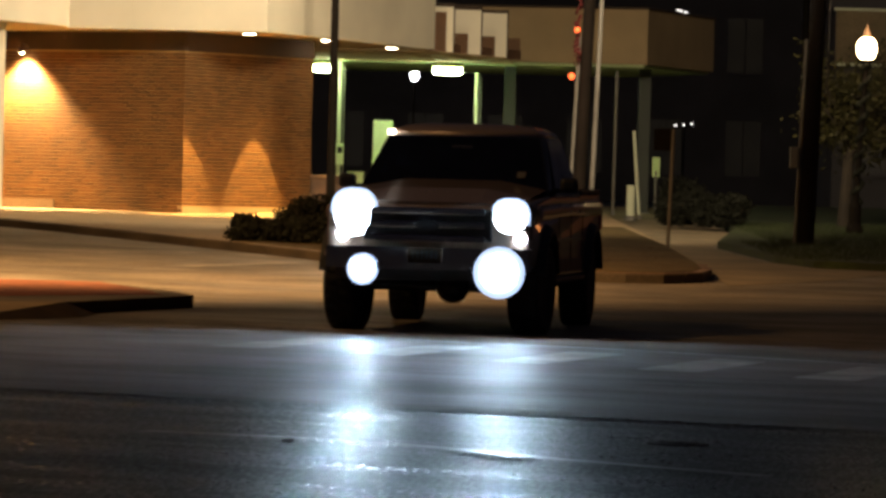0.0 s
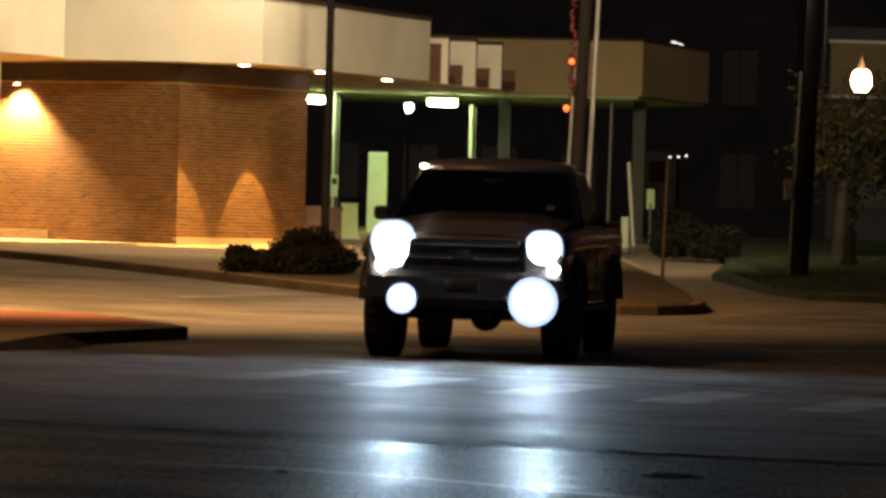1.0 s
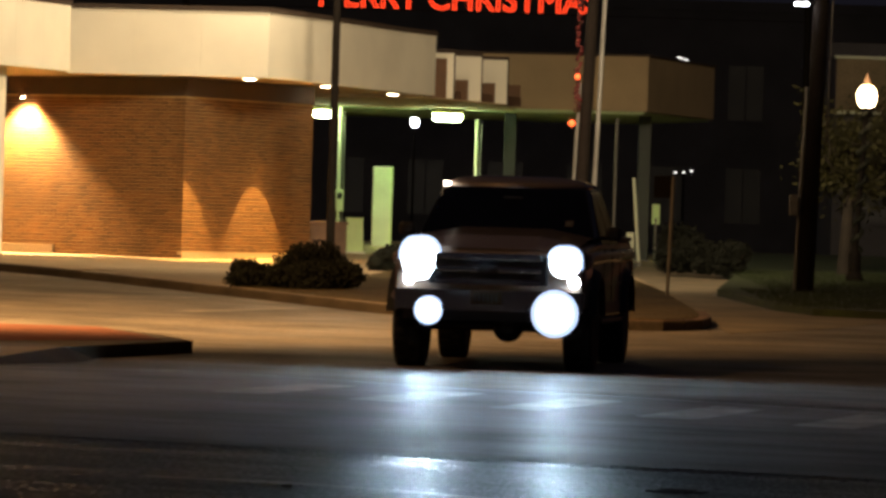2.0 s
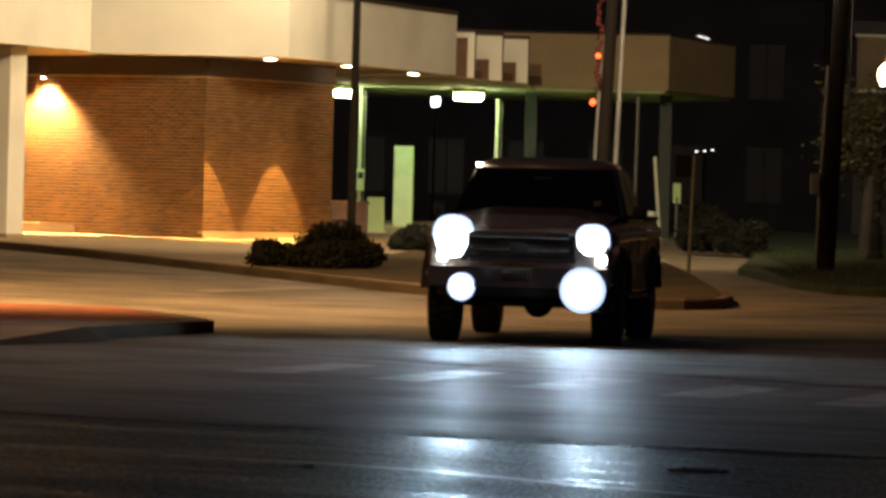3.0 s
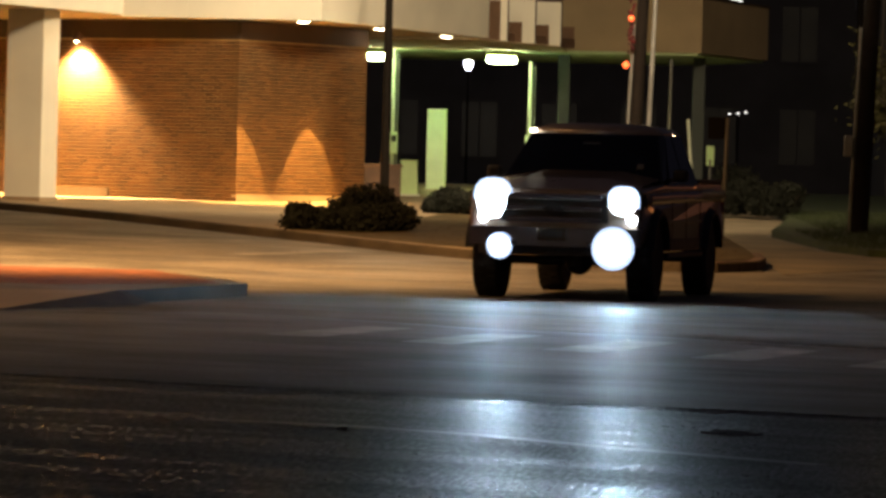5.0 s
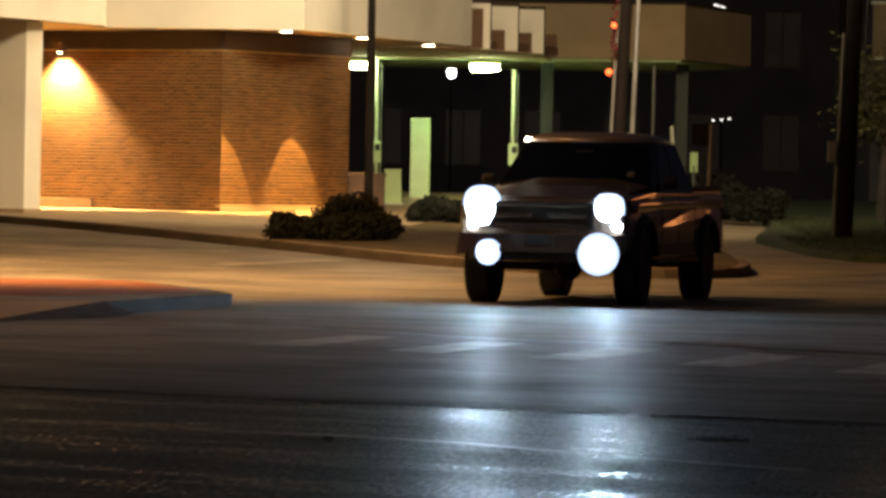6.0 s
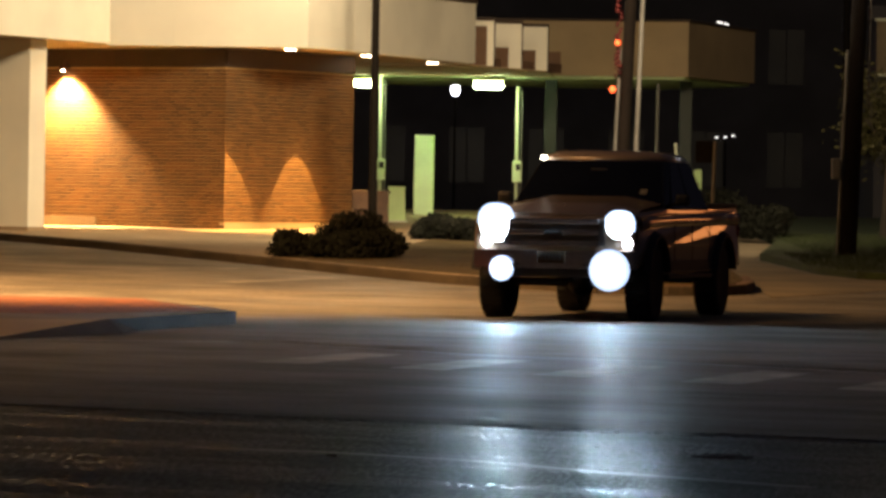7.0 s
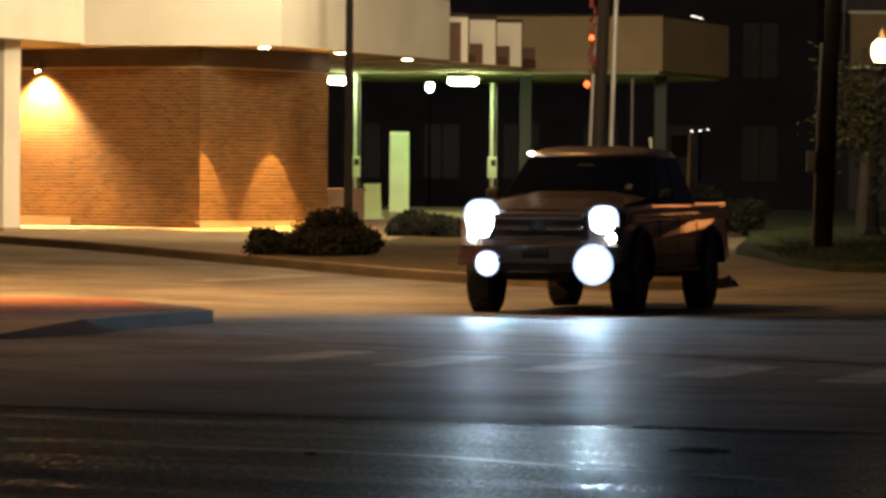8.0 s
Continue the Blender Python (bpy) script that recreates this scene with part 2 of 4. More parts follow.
def prism(outline, low, high, bm=None):
    """An upright prism over a plan outline; low and high are functions of (x, y) or numbers."""
    own = bmesh.new()
    lo = low if callable(low) else (lambda x, y: low)
    hi = high if callable(high) else (lambda x, y: high)
    a = [own.verts.new((x, y, lo(x, y))) for x, y in outline]
    b = [own.verts.new((x, y, hi(x, y))) for x, y in outline]
    own.faces.new(a)
    own.faces.new(b)
    n = len(outline)
    for i in range(n):
        own.faces.new((a[i], a[(i + 1) % n], b[(i + 1) % n], b[i]))
    bmesh.ops.recalc_face_normals(own, faces=own.faces)
    return joined(own, bm)


def loft(sections, bm=None, close=True):
    """Skin over equal-length rings of points."""
    own = bmesh.new()
    rings = [[own.verts.new(p) for p in s] for s in sections]
    n = len(rings[0])
    for p, q in zip(rings, rings[1:]):
        for i in range(n):
            own.faces.new((p[i], p[(i + 1) % n], q[(i + 1) % n], q[i]))
    if close:
        own.faces.new(rings[0][::-1])
        own.faces.new(rings[-1])
    return joined(own, bm)


def empty(name, place=(0, 0, 0), turn=0.0):
    ob = new(name)
    ob.empty_display_size = 0.3
    ob.matrix_world = pose(*place, 0, 0, turn)
    return ob


def gz(y):
    """Height of the carriageway: level, then a slight rise towards the buildings."""
    return 0.016 * min(58.0, max(0.0, y - 62.0))


def up(h):
    return lambda x, y: gz(y) + h


# ------------------------------------------------------------------ ground
def ground():
    bm = bmesh.new()
    ys = [-400, 0, 62, 120, 600, 3500]
    xs = [-3000, -60, 60, 3000]
    v = [[bm.verts.new((x, y, gz(y))) for x in xs] for y in ys]
    for j in range(len(ys) - 1):
        for i in range(len(xs) - 1):
            bm.faces.new((v[j][i], v[j][i + 1], v[j + 1][i + 1], v[j + 1][i]))
    return tagged(part("ground", bm, ASPHALT), "worn dark asphalt of street and drive", "road", kind="structure")


ground()


def sheet(outline, z):
    """A thin flush layer over the level or evenly rising ground."""
    bm = bmesh.new()
    bm.faces.new([bm.verts.new((x, y, gz(y) + z)) for x, y in outline])
    return bm


LANE_FRONT = [(-40, 46.0), (-8.0, 33.6), (-2.96, 31.2), (-0.12, 29.7), (0.97, 29.2), (3.5, 28.0), (14, 22.5)]
LANE_BACK = [(-40, 46.6), (-4.4, 44.9), (-2.1, 45.4), (-0.08, 42.9), (1.5, 41.9), (3.42, 39.9), (6, 37.5), (14, 31)]
tagged(part("road_lane", sheet(LANE_FRONT + LANE_BACK[::-1], 0.004), LANE), "dark rough asphalt lane with the crossing", "road", kind="structure")
tagged(part("drive_surface", sheet(LANE_BACK + [(40, 40), (40, 62), (-40, 62)], 0.008), DRIVEWAY), "pale worn paving of the drive and junction", "road", kind="structure")
tagged(part("drive_rise", sheet([(-40, 62), (40, 62), (40, 119.9), (-40, 119.9)], 0.008), DRIVEWAY), "pale worn paving that rises to the kerb", "road", kind="structure")
KERBLINE = [(-14.5, 99.5), (-8.36, 88.0), (-6.58, 84.4), (-4.9, 80.4), (-3.35, 76.7), (-2.01, 73.3), (-0.96, 70.8), (0.11, 68.8), (1.3, 67.3), (2.34, 66.7), (3.15, 66.9),
            (3.65, 67.8), (3.85, 69.3), (3.9, 71.5)]


def offset_line(line, d):
    out = []
    for i, p in enumerate(line):
        a, b = Vector(line[max(0, i - 1)]), Vector(line[min(len(line) - 1, i + 1)])
        t = (b - a).normalized()
        out.append((p[0] - t.y * d, p[1] + t.x * d))
    return out


def darken_faces(ob, material, nz=0.5):
    """Upright faces take a darker material, which puts shade into the colour; level ones keep the clean one."""
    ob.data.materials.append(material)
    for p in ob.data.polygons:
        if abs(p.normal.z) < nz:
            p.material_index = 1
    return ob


def kerb_run(line, root, lift=0.155, width=0.16, step=3.0, material=None):
    """Cast kerb stones along a line, with open joints and a rounded arris; the foot is sunk."""
    pts = [Vector(p) for p in line]
    dist = [0]
    for a, b in zip(pts, pts[1:]):
        dist.append(dist[-1] + (b - a).length)

    def at(s):
        for i in range(len(pts) - 1):
            if s <= dist[i + 1] or i == len(pts) - 2:
                k = (s - dist[i]) / (dist[i + 1] - dist[i])
                return pts[i].lerp(pts[i + 1], k), (pts[i + 1] - pts[i]).normalized()
    s = 0
    while s < dist[-1] - 0.05:
        e = min(s + step, dist[-1])
        n = 5
        rings = []
        for k in range(n):
            p, t = at(s + 0.012 + (e - s - 0.024) * k / (n - 1))
            nrm = Vector((-t.y, t.x))
            ring = []
            for off, h in ((0, -0.1), (0.0, lift - 0.035), (0.012, lift - 0.01), (0.035, lift), (width, lift), (width, -0.1)):
                q = p + nrm * off
                ring.append((q.x, q.y, gz(q.y) + h))
            rings.append(ring)
        # Front faces are darkened to stand for shade as well as gutter stain.
        darken_faces(part("kerb_stone", loft(rings), material or KERB, root), SHADESTAIN)
        s = e


kerb = tagged(empty("kerb"), "pale cast concrete kerb with worn joints", "kerb", kind="structure")
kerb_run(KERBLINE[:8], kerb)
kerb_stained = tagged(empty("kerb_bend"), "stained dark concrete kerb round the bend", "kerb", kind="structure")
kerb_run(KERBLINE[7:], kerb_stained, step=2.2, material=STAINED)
inner = offset_line(KERBLINE, 0.15)
tagged(part("pavement", prism(inner + [(3.75, 80), (3.5, 97), (3.4, 119.5), (-30, 119.5), (-30, 112)], up(-0.1), up(0.15)), CONCRETE),
       "pale concrete pavement round the building", "pavement", kind="structure")
# planted strip of thin dry grass behind the kerb
strip = [p for p in offset_line(KERBLINE, 0.17) if -4.6 < p[0] < 4.5]
tagged(part("verge", prism(strip + [(3.7, 80), (3.4, 92.5), (-0.9, 90.5), (-1.7, 82), (-3.6, 79.0)], up(0.0), up(0.165)), DRYGRASS),
       "thin dry grass verge behind the kerb", "verge", kind="structure")
tagged(part("footpath", prism([(3.95, 66.6), (5.4, 69.4), (7.2, 74.4), (5.9, 75.2), (5.2, 77.5), (4.7, 85), (5.6, 95), (5.6, 119), (3.3, 119), (3.5, 97), (3.75, 80), (3.93, 72)], up(-0.1), up(0.014)), TANPATH),
       "tan concrete footpath and drive apron", "path", kind="structure")
tagged(part("lawn", prism([(5.75, 75.3), (7.1, 74.5), (60, 96), (60, 119.9), (5.7, 119.9), (5.7, 95), (4.8, 85), (5.3, 77.6)], up(-0.1), up(0.13)), GRASS),
       "dark clipped lawn beside the footpath", "lawn", kind="structure")
lawn_kerb = tagged(empty("lawn_kerb"), "low concrete kerb along the lawn", "kerb", kind="structure")
kerb_run([(7.1, 74.3), (12, 76.3), (30, 84)], lawn_kerb, 0.14)


def island():
    """Traffic island: red pavers inside a concrete kerb, with a ramp running down to the street."""
    root = tagged(empty("traffic_island"), "concrete traffic island paved with red bricks", "island", kind="structure")
    out = [(-2.62, 51.3), (-3.0, 53.2), (-3.9, 56.6), (-7.5, 57.2), (-12, 57.2), (-12, 46.6), (-4.9, 46.6), (-3.67, 47.3)]
    ring = [(x, y) for x, y in out]
    # The island's sides are coloured near black in place of their shade.
    darken_faces(part("kerb_stone", prism(ring, -0.1, lambda x, y: 0.14), KERB, root), SHADEBROWN)
    part("paver_bed", prism([(-2.95, 51.2), (-3.2, 52.9), (-3.98, 56.3), (-7.5, 56.9), (-11.9, 56.9), (-11.9, 49.1), (-4.4, 49.1)], 0.1, 0.146), PAVER, root)
    # ramp down to the street
    bm = bmesh.new()
    v = [bm.verts.new(p) for p in ((-3.67, 47.28, 0.142), (-4.9, 46.58, 0.142), (-12, 46.58, 0.142), (-12, 43.8, 0.012), (-4.6, 44.0, 0.012))]
    bm.faces.new(v)
    part("ramp", bm, CONCRETE, root)
    bm = bmesh.new()
    v = [bm.verts.new(p) for p in ((-3.66, 47.26, 0.141), (-4.6, 44.0, 0.011), (-3.45, 46.7, 0.011), (-3.40, 47.9, 0.011))]
    bm.faces.new(v)
    part("ramp_flare", bm, SHADEBROWN, root)


island()


def road_marks():
    """Worn crossing bars, the edge line and tar seams, 4 mm and more above the asphalt."""
    root = tagged(empty("road_marking"), "worn pale crossing bars and lines on asphalt", "road marking", kind="structure")
    bar = [(1.50, 37.2), (1.95, 36.9), (2.68, 39.6), (2.25, 39.95)]
    for k in range(-3, 3):
        bm = sheet([(x + 1.13 * k, y - 1.27 * k * 0.72) for x, y in bar], 0.007)
        part("crossing_bar", bm, PAINT, root)

    def line(pts, w, z, material, name):
        a, b = offset_line(pts, w / 2), offset_line(pts, -w / 2)
        part(name, sheet(a + b[::-1], z + 0.004), material, root)
    line([(-4.3, 44.6), (-2.1, 45.1), (-0.08, 42.6), (1.5, 41.6), (3.42, 39.6), (6, 37.2)], 0.16, 0.006, PAINT, "edge_line")
    for a, b in (((-3.9, 68.4), (-2.23, 71.7)), ((-5.3, 73.7), (-3.8, 75.1)), ((-6.9, 79.0), (-6.0, 79.6))):
        line([a, b], 0.45, 0.010, WORNPAINT, "drive_line")
    line([(-6, 46.0), (-2.1, 45.9), (-0.08, 43.4), (1.5, 42.3), (3.42, 40.3), (6, 37.9)], 0.22, 0.004, SEAL, "tar_seam")
    # A paler, smoother strip across the near asphalt.
    line([(-1.6, 26.3), (-0.77, 26.0), (-0.1, 25.5), (0.53, 24.7), (1.6, 23.6)], 0.12, 0.006, PALESTREAK, "pale_streak")
    line([(-4, 31.6), (-2.9, 31.2), (-0.12, 29.7), (0.97, 29.2), (3, 28.2)], 0.10, 0.004, SEAL, "tar_seam")


def manhole(x, y, rad):
    r = tagged(empty("manhole_cover", (x, y, 0.0)), "dark iron manhole cover in the asphalt", "manhole cover")
    part("frame", turned([(rad + 0.05, -0.02), (rad + 0.05, 0.006), (rad, 0.008), (rad, -0.02)], 32), SEAL, r)
    lid = turned([(rad - 0.01, -0.02), (rad - 0.01, 0.004)], 32)
    for k in range(-3, 4):
        box(-rad * 0.7, rad * 0.7, k * 0.04 - 0.008, k * 0.04 + 0.008, 0.003, 0.008, 0, lid)
    part("lid", lid, SEAL, r)


road_marks()
manhole(1.31, 26.5, 0.12)


def twig():
    r = tagged(empty("twig", (-0.80, 25.75, 0.0)), "small dark twig lying on the road", "litter")
    part("stem", tube((-0.025, 0, 0.006), (0.03, 0.03, 0.012), 0.005, 0.003, 6), BARK, r)
    part("leaf", prism([(0.0, 0.0), (0.015, 0.02), (0.03, 0.0), (0.012, -0.015)], 0.001, 0.008), BARK, r)


twig()

# ------------------------------------------------------------------ bank building
CORNER = Vector((-5.11, 94.6))
LEFT, RIGHT = Vector((-0.841, 0.541)), Vector((0.541, 0.841))
SOFFIT_Z, FASCIA_Z, BRICK_TOP = 4.21, 5.47, 3.84
RIGHT_END = CORNER + RIGHT * 4.42
LEFT_END = CORNER + LEFT * 9.5
WALL_FOOT = gz(94.6) + 0.15


def building():
    inset = 0.007
    c = CORNER + (LEFT + RIGHT) * inset
    back = RIGHT_END + LEFT * 9.5
    plan = [tuple(c), tuple(RIGHT_END + LEFT * inset), tuple(back), tuple(LEFT_END + RIGHT * inset)]
    tagged(part("wall_bank", prism(plan, 0.2, SOFFIT_Z - 0.01), MORTAR), "brown brick wall of the bank building", "wall", kind="structure")
    band = tagged(empty("wall_band"), "dark brown metal band above the brickwork", "trim", kind="structure")
    for d, ln, n in ((LEFT, 9.5, -RIGHT), (RIGHT, 4.42, -LEFT)):
        a, b = CORNER + n * 0.03, CORNER + d * ln + n * 0.03
        part("band_panel", prism([tuple(a), tuple(b), tuple(b - n * 0.12), tuple(a - n * 0.12)], BRICK_TOP, SOFFIT_Z - 0.012), BROWN, band)
    base = tagged(empty("wall_base"), "pale concrete base course under the brickwork", "trim", kind="structure")
    a, b, n = CORNER, RIGHT_END, -LEFT
    part("base_course", prism([tuple(a + n * .02), tuple(b + n * .02), tuple(b - n * .1), tuple(a - n * .1)], 0.3, lambda x, y: WALL_FOOT + 0.14), CONCRETE, base)
    # step beside the wall
    tagged(part("step", prism([(-9.6, 96.0), (-7.75, 96.2), (-7.6, 96.9), (-9.6, 98.2)], 0.4, gz(96) + 0.33), CONCRETE), "low pale concrete step by the wall", "step", kind="structure")


building()

FASCIA_A = [(-14.0, 76.0), (-8.54, 89.6), (-7.26, 92.95)]
FASCIA_B = [(-7.4, 94.0), (-3.49, 93.4)]
FASCIA_C = [(-3.49, 93.4), (-3.1, 94.35), (-2.65, 95.6), (-2.15, 97.1), (-1.6, 98.8), (-1.0, 100.6), (-0.29, 102.4)]


def fascia():
    root = tagged(empty("roof_fascia"), "tall cream stucco fascia round the flat roof", "fascia", kind="structure")
    for line, cuts in ((FASCIA_A, 6), (FASCIA_B, 3), (FASCIA_C, 6)):
        pts = [Vector(p) for p in line]
        fine = [pts[0]]
        for p, q in zip(pts, pts[1:]):
            n = max(1, round(cuts / (len(pts) - 1)))
            fine += [p.lerp(q, k / n) for k in range(1, n + 1)]
        for p, q in zip(fine, fine[1:]):
            t = (q - p).normalized()
            g = Vector((-t.y, t.x)) * 0.18
            p, q = p + t * 0.0015, q - t * 0.0015
            part("fascia_panel", prism([tuple(p), tuple(q), tuple(q + g), tuple(p + g)], SOFFIT_Z, FASCIA_Z), STUCCO, root)
        inn = offset_line(line, 0.09)
        part("backing", prism(offset_line(line, 0.02) + inn[::-1], SOFFIT_Z + 0.01, FASCIA_Z - 0.01), BROWN, root)
        o, i = offset_line(line, -0.03), offset_line(line, 0.2)
        part("coping", prism(o + i[::-1], FASCIA_Z, FASCIA_Z + 0.09), BROWN, root)
    roof = [(-14, 76.2)] + offset_line(FASCIA_A, 0.1)[1:] + offset_line(FASCIA_B, 0.1) + offset_line(FASCIA_C, 0.1)[1:] + [(-1.0, 103.2), (-6.5, 107), (-20, 107), (-20, 80)]
    tagged(part("roof", prism(roof, SOFFIT_Z + 0.012, SOFFIT_Z + 0.2), SOFFIT), "tan soffit under the overhanging flat roof", "soffit", kind="structure")


fascia()


def column():
    y = 91.35
    root = tagged(empty("porch_column", (-8.65, y, gz(y) + 0.14), 147.2), "square cream column under the roof overhang", "column", kind="structure")
    h = SOFFIT_Z - gz(y) - 0.14
    part("shaft", box(-0.23, 0.64, -0.25, 0.25, 0, h, 0.012), STUCCO, root)
    part("foot", box(-0.25, 0.66, -0.27, 0.27, 0, 0.08, 0.01), CONCRETE, root)


column()


def stepped_piers():
    """Three cream piers that step back between the fascia's end and the drive-through canopy."""
    group = "stepped piers beside the canopy"
    for k, (x0, x1, y, zt) in enumerate(((-0.42, 0.10, 103.6, 5.16), (0.10, 0.70, 105.2, 5.16), (0.70, 1.28, 106.8, 5.16))):
        r = tagged(empty("roof_pier"), "cream upright roof panel with a dark metal cap", "pier", group)
        part("pier_body", box(x0, x1, y, y + 0.16, SOFFIT_Z - 0.02, zt), STUCCO, r)
        part("cap", box(x0, x1 + 0.03, y - 0.04, y + 0.2, zt, zt + 0.07), BROWN, r)
        part("edge_trim", box(x1, x1 + 0.03, y - 0.03, y + 0.16, SOFFIT_Z - 0.02, zt), BROWN, r)


    # A brown band and four brown blocks just in front of the panels.
    base = tagged(empty("brown_steps"), "brown band with blocks that step up before the roof panels", "trim", kind="structure")
    part("brown_band", prism([(-0.45, 103.4), (1.62, 108.2), (1.62, 108.3), (-0.45, 103.56)], SOFFIT_Z - 0.02, SOFFIT_Z + 0.18), STEPBROWN, base)
    for x0, x1, y, zt in ((-0.42, -0.05, 103.5, 5.04), (0.14, 0.42, 105.1, 4.64), (0.74, 1.02, 106.7, 4.64), (1.31, 1.60, 108.2, 4.66)):
        part("brown_block", box(x0, x1, y - 0.03, y + 0.06, SOFFIT_Z - 0.02, zt), STEPBROWN, base)


stepped_piers()
tagged(part("link_roof", prism([(-6, 106.2), (-0.5, 102.45), (1.25, 106.6), (1.5, 110.9), (-6, 112.4)], SOFFIT_Z - 0.05, SOFFIT_Z - 0.02), SOFFIT), "tan roof edge between bank and canopy", "roof", kind="structure")


def canopy():
    root = tagged(empty("drive_through_canopy"), "flat drive-through canopy with a tan fascia", "canopy", kind="structure")
    out = [(-6, 112.5), (4.52, 110.3), (6.32, 115.7), (4.4, 121), (-6, 121)]
    part("canopy_fascia", prism(out, SOFFIT_Z, 5.45), CANOPY, root)
    inn = [(-5.9, 112.62), (4.45, 110.45), (6.2, 115.7), (4.35, 120.9), (-5.9, 120.9)]
    part("canopy_soffit", prism(inn, SOFFIT_Z - 0.06, SOFFIT_Z), LITSOFFIT, root)
    part("coping", prism([(-6, 112.46), (4.55, 110.25), (6.37, 115.7), (4.4, 121.05), (-6, 121.05)], 5.45, 5.5), BROWN, root)
    for x, y in ((1.46, 113.0), (4.56, 112.2)):
        c = tagged(empty("canopy_column", (x, y, gz(y) + 0.0)), "square green-painted steel canopy column", "column", "canopy columns")
        part("shaft", box(-0.14, 0.14, -0.14, 0.14, 0, SOFFIT_Z - 0.06 - gz(y), 0.012), DIMGREEN, c)
        part("base_plate", box(-0.2, 0.2, -0.2, 0.2, 0, 0.03, 0.004), STEEL, c)
    for x, y, w in ((-2.87, 111.5, 0.46), (0.0, 111.3, 0.68)):
        f = tagged(empty("canopy_light", (x, y, SOFFIT_Z - 0.06)), "glowing greenish-white fluorescent canopy light", "ceiling light", "canopy lights")
        part("housing", box(-w / 2 - 0.03, w / 2 + 0.03, -0.3, 0.3, -0.11, 0, 0.01), LITSOFFIT, f)
        part("diffuser", box(-w / 2, w / 2, -0.28, 0.28, -0.27, -0.11, 0.075, seg=4), TUBE, f)


canopy()


def downlight(x, y):
    f = tagged(empty("soffit_downlight", (x, y, SOFFIT_Z + 0.012)), "round glowing recessed soffit downlight", "ceiling light", "soffit downlights")
    part("trim_ring", turned([(0.13, -0.02), (0.16, -0.02), (0.16, 0.0), (0.13, 0.0)], 24), PALE, f)
    part("lens", turned([(0.02, -0.035), (0.11, -0.03), (0.125, -0.012), (0.125, -0.002)], 24), CAN, f)


for p in ((-3.87, 94.5), (-2.46, 97.9), (-1.18, 102.2)):
    downlight(*p)


def wall_light(dist, z, watts, cone, d, ln, off=0.28):
    """A small cylinder light on the wall that throws a cone down the brick."""
    n = -RIGHT if d is LEFT else -LEFT
    p = CORNER + d * dist + n * 0.02
    ang = math.degrees(math.atan2(d.y, d.x))
    f = tagged(empty("wall_light", (p.x, p.y, z), ang if d is RIGHT else ang + 180), "small metal wall light shining down the brick", "wall light", "wall lights")
    part("bracket", box(-0.05, 0.05, -0.12, 0.02, -0.05, 0.05, 0.008), BROWN, f)
    part("shade", turned([(0.05, -0.1), (0.075, -0.1), (0.075, 0.1), (0.05, 0.1)], 20, m=Matrix.Translation((0, -off + 0.03, 0))), BROWN, f)
    part("bulb", turned([(0.01, -0.09), (0.05, -0.08), (0.06, -0.02), (0.02, 0.0)], 16, m=Matrix.Translation((0, -off + 0.03, -0.03))), CAN, f)
    q = p + n * off
    lamp("wall_light_beam", "SPOT", (q.x, q.y, z - 0.11), (q.x - n.x * 0.25, q.y - n.y * 0.25, z - 2), watts, (1.0, 0.64, 0.25), 0.12, cone, 0.55)


wall_light(3.86, 3.87, 6500, 108, LEFT, 9.5, 0.2)


def soffit_scallop(dist, d, off, watts, cone):
    n = -RIGHT if d is LEFT else -LEFT
    p = CORNER + d * dist + n * off
    lamp("scallop_beam", "SPOT", (p.x, p.y, SOFFIT_Z - 0.03), (p.x, p.y, 0), watts, (1.0, 0.58, 0.16), 0.02, cone, 0.12)
    lamp("scallop_spill", "SPOT", (p.x, p.y, SOFFIT_Z - 0.03), (p.x, p.y, 0), watts * 0.12, (1.0, 0.58, 0.16), 0.05, cone * 1.5, 1.0)


soffit_scallop(2.40, RIGHT, 0.84, 2800, 46)
soffit_scallop(0.0, RIGHT, 0.84, 2800, 46)


# ------------------------------------------------------------------ drive-through things
def tube_post(x, y, foot, top, box_z, label):
    """Steel pneumatic tube riser with its control box."""
    r = tagged(empty("tube_riser", (x, y, foot)), label, "pipe", "drive-through risers")
    part("pipe", tube((0, 0, 0), (0, 0, top - foot), 0.042), PALE, r)
    part("pipe", tube((0.10, 0, 0), (0.10, 0, top - foot - 0.1), 0.02), STEEL, r)
    b = part("control_box", box(-0.10, 0.12, -0.16, 0.06, box_z - foot, box_z - foot + 0.5, 0.02), KIOSK, r, "pale green control box")
    part("plate", box(-0.02, 0.09, -0.168, -0.16, box_z - foot + 0.28, box_z - foot + 0.42, 0.002), BLACKPL, b)


tube_post(-2.47, 112.0, gz(112) , SOFFIT_Z - 0.06, 1.75, "pale steel tube riser with a green control box")
tube_post(0.68, 112.0, gz(112) , SOFFIT_Z - 0.25, 1.75, "pale steel tube riser with a green control box")


def kiosk():
    r = tagged(empty("teller_kiosk", (-1.46, 112.5, gz(112.5))), "tall pale green teller kiosk panel", "kiosk")
    part("plinth", box(-0.26, 0.26, -0.2, 0.3, 0, 0.15, 0.01), CONCRETE, r)
    part("cabinet", box(-0.225, 0.225, -0.15, 0.25, 0.15, 2.0, 0.02), KIOSK, r)
    part("trim_strip", box(0.205, 0.232, -0.158, 0.2, 0.15, 2.005, 0.004), GREENP, r)


kiosk()


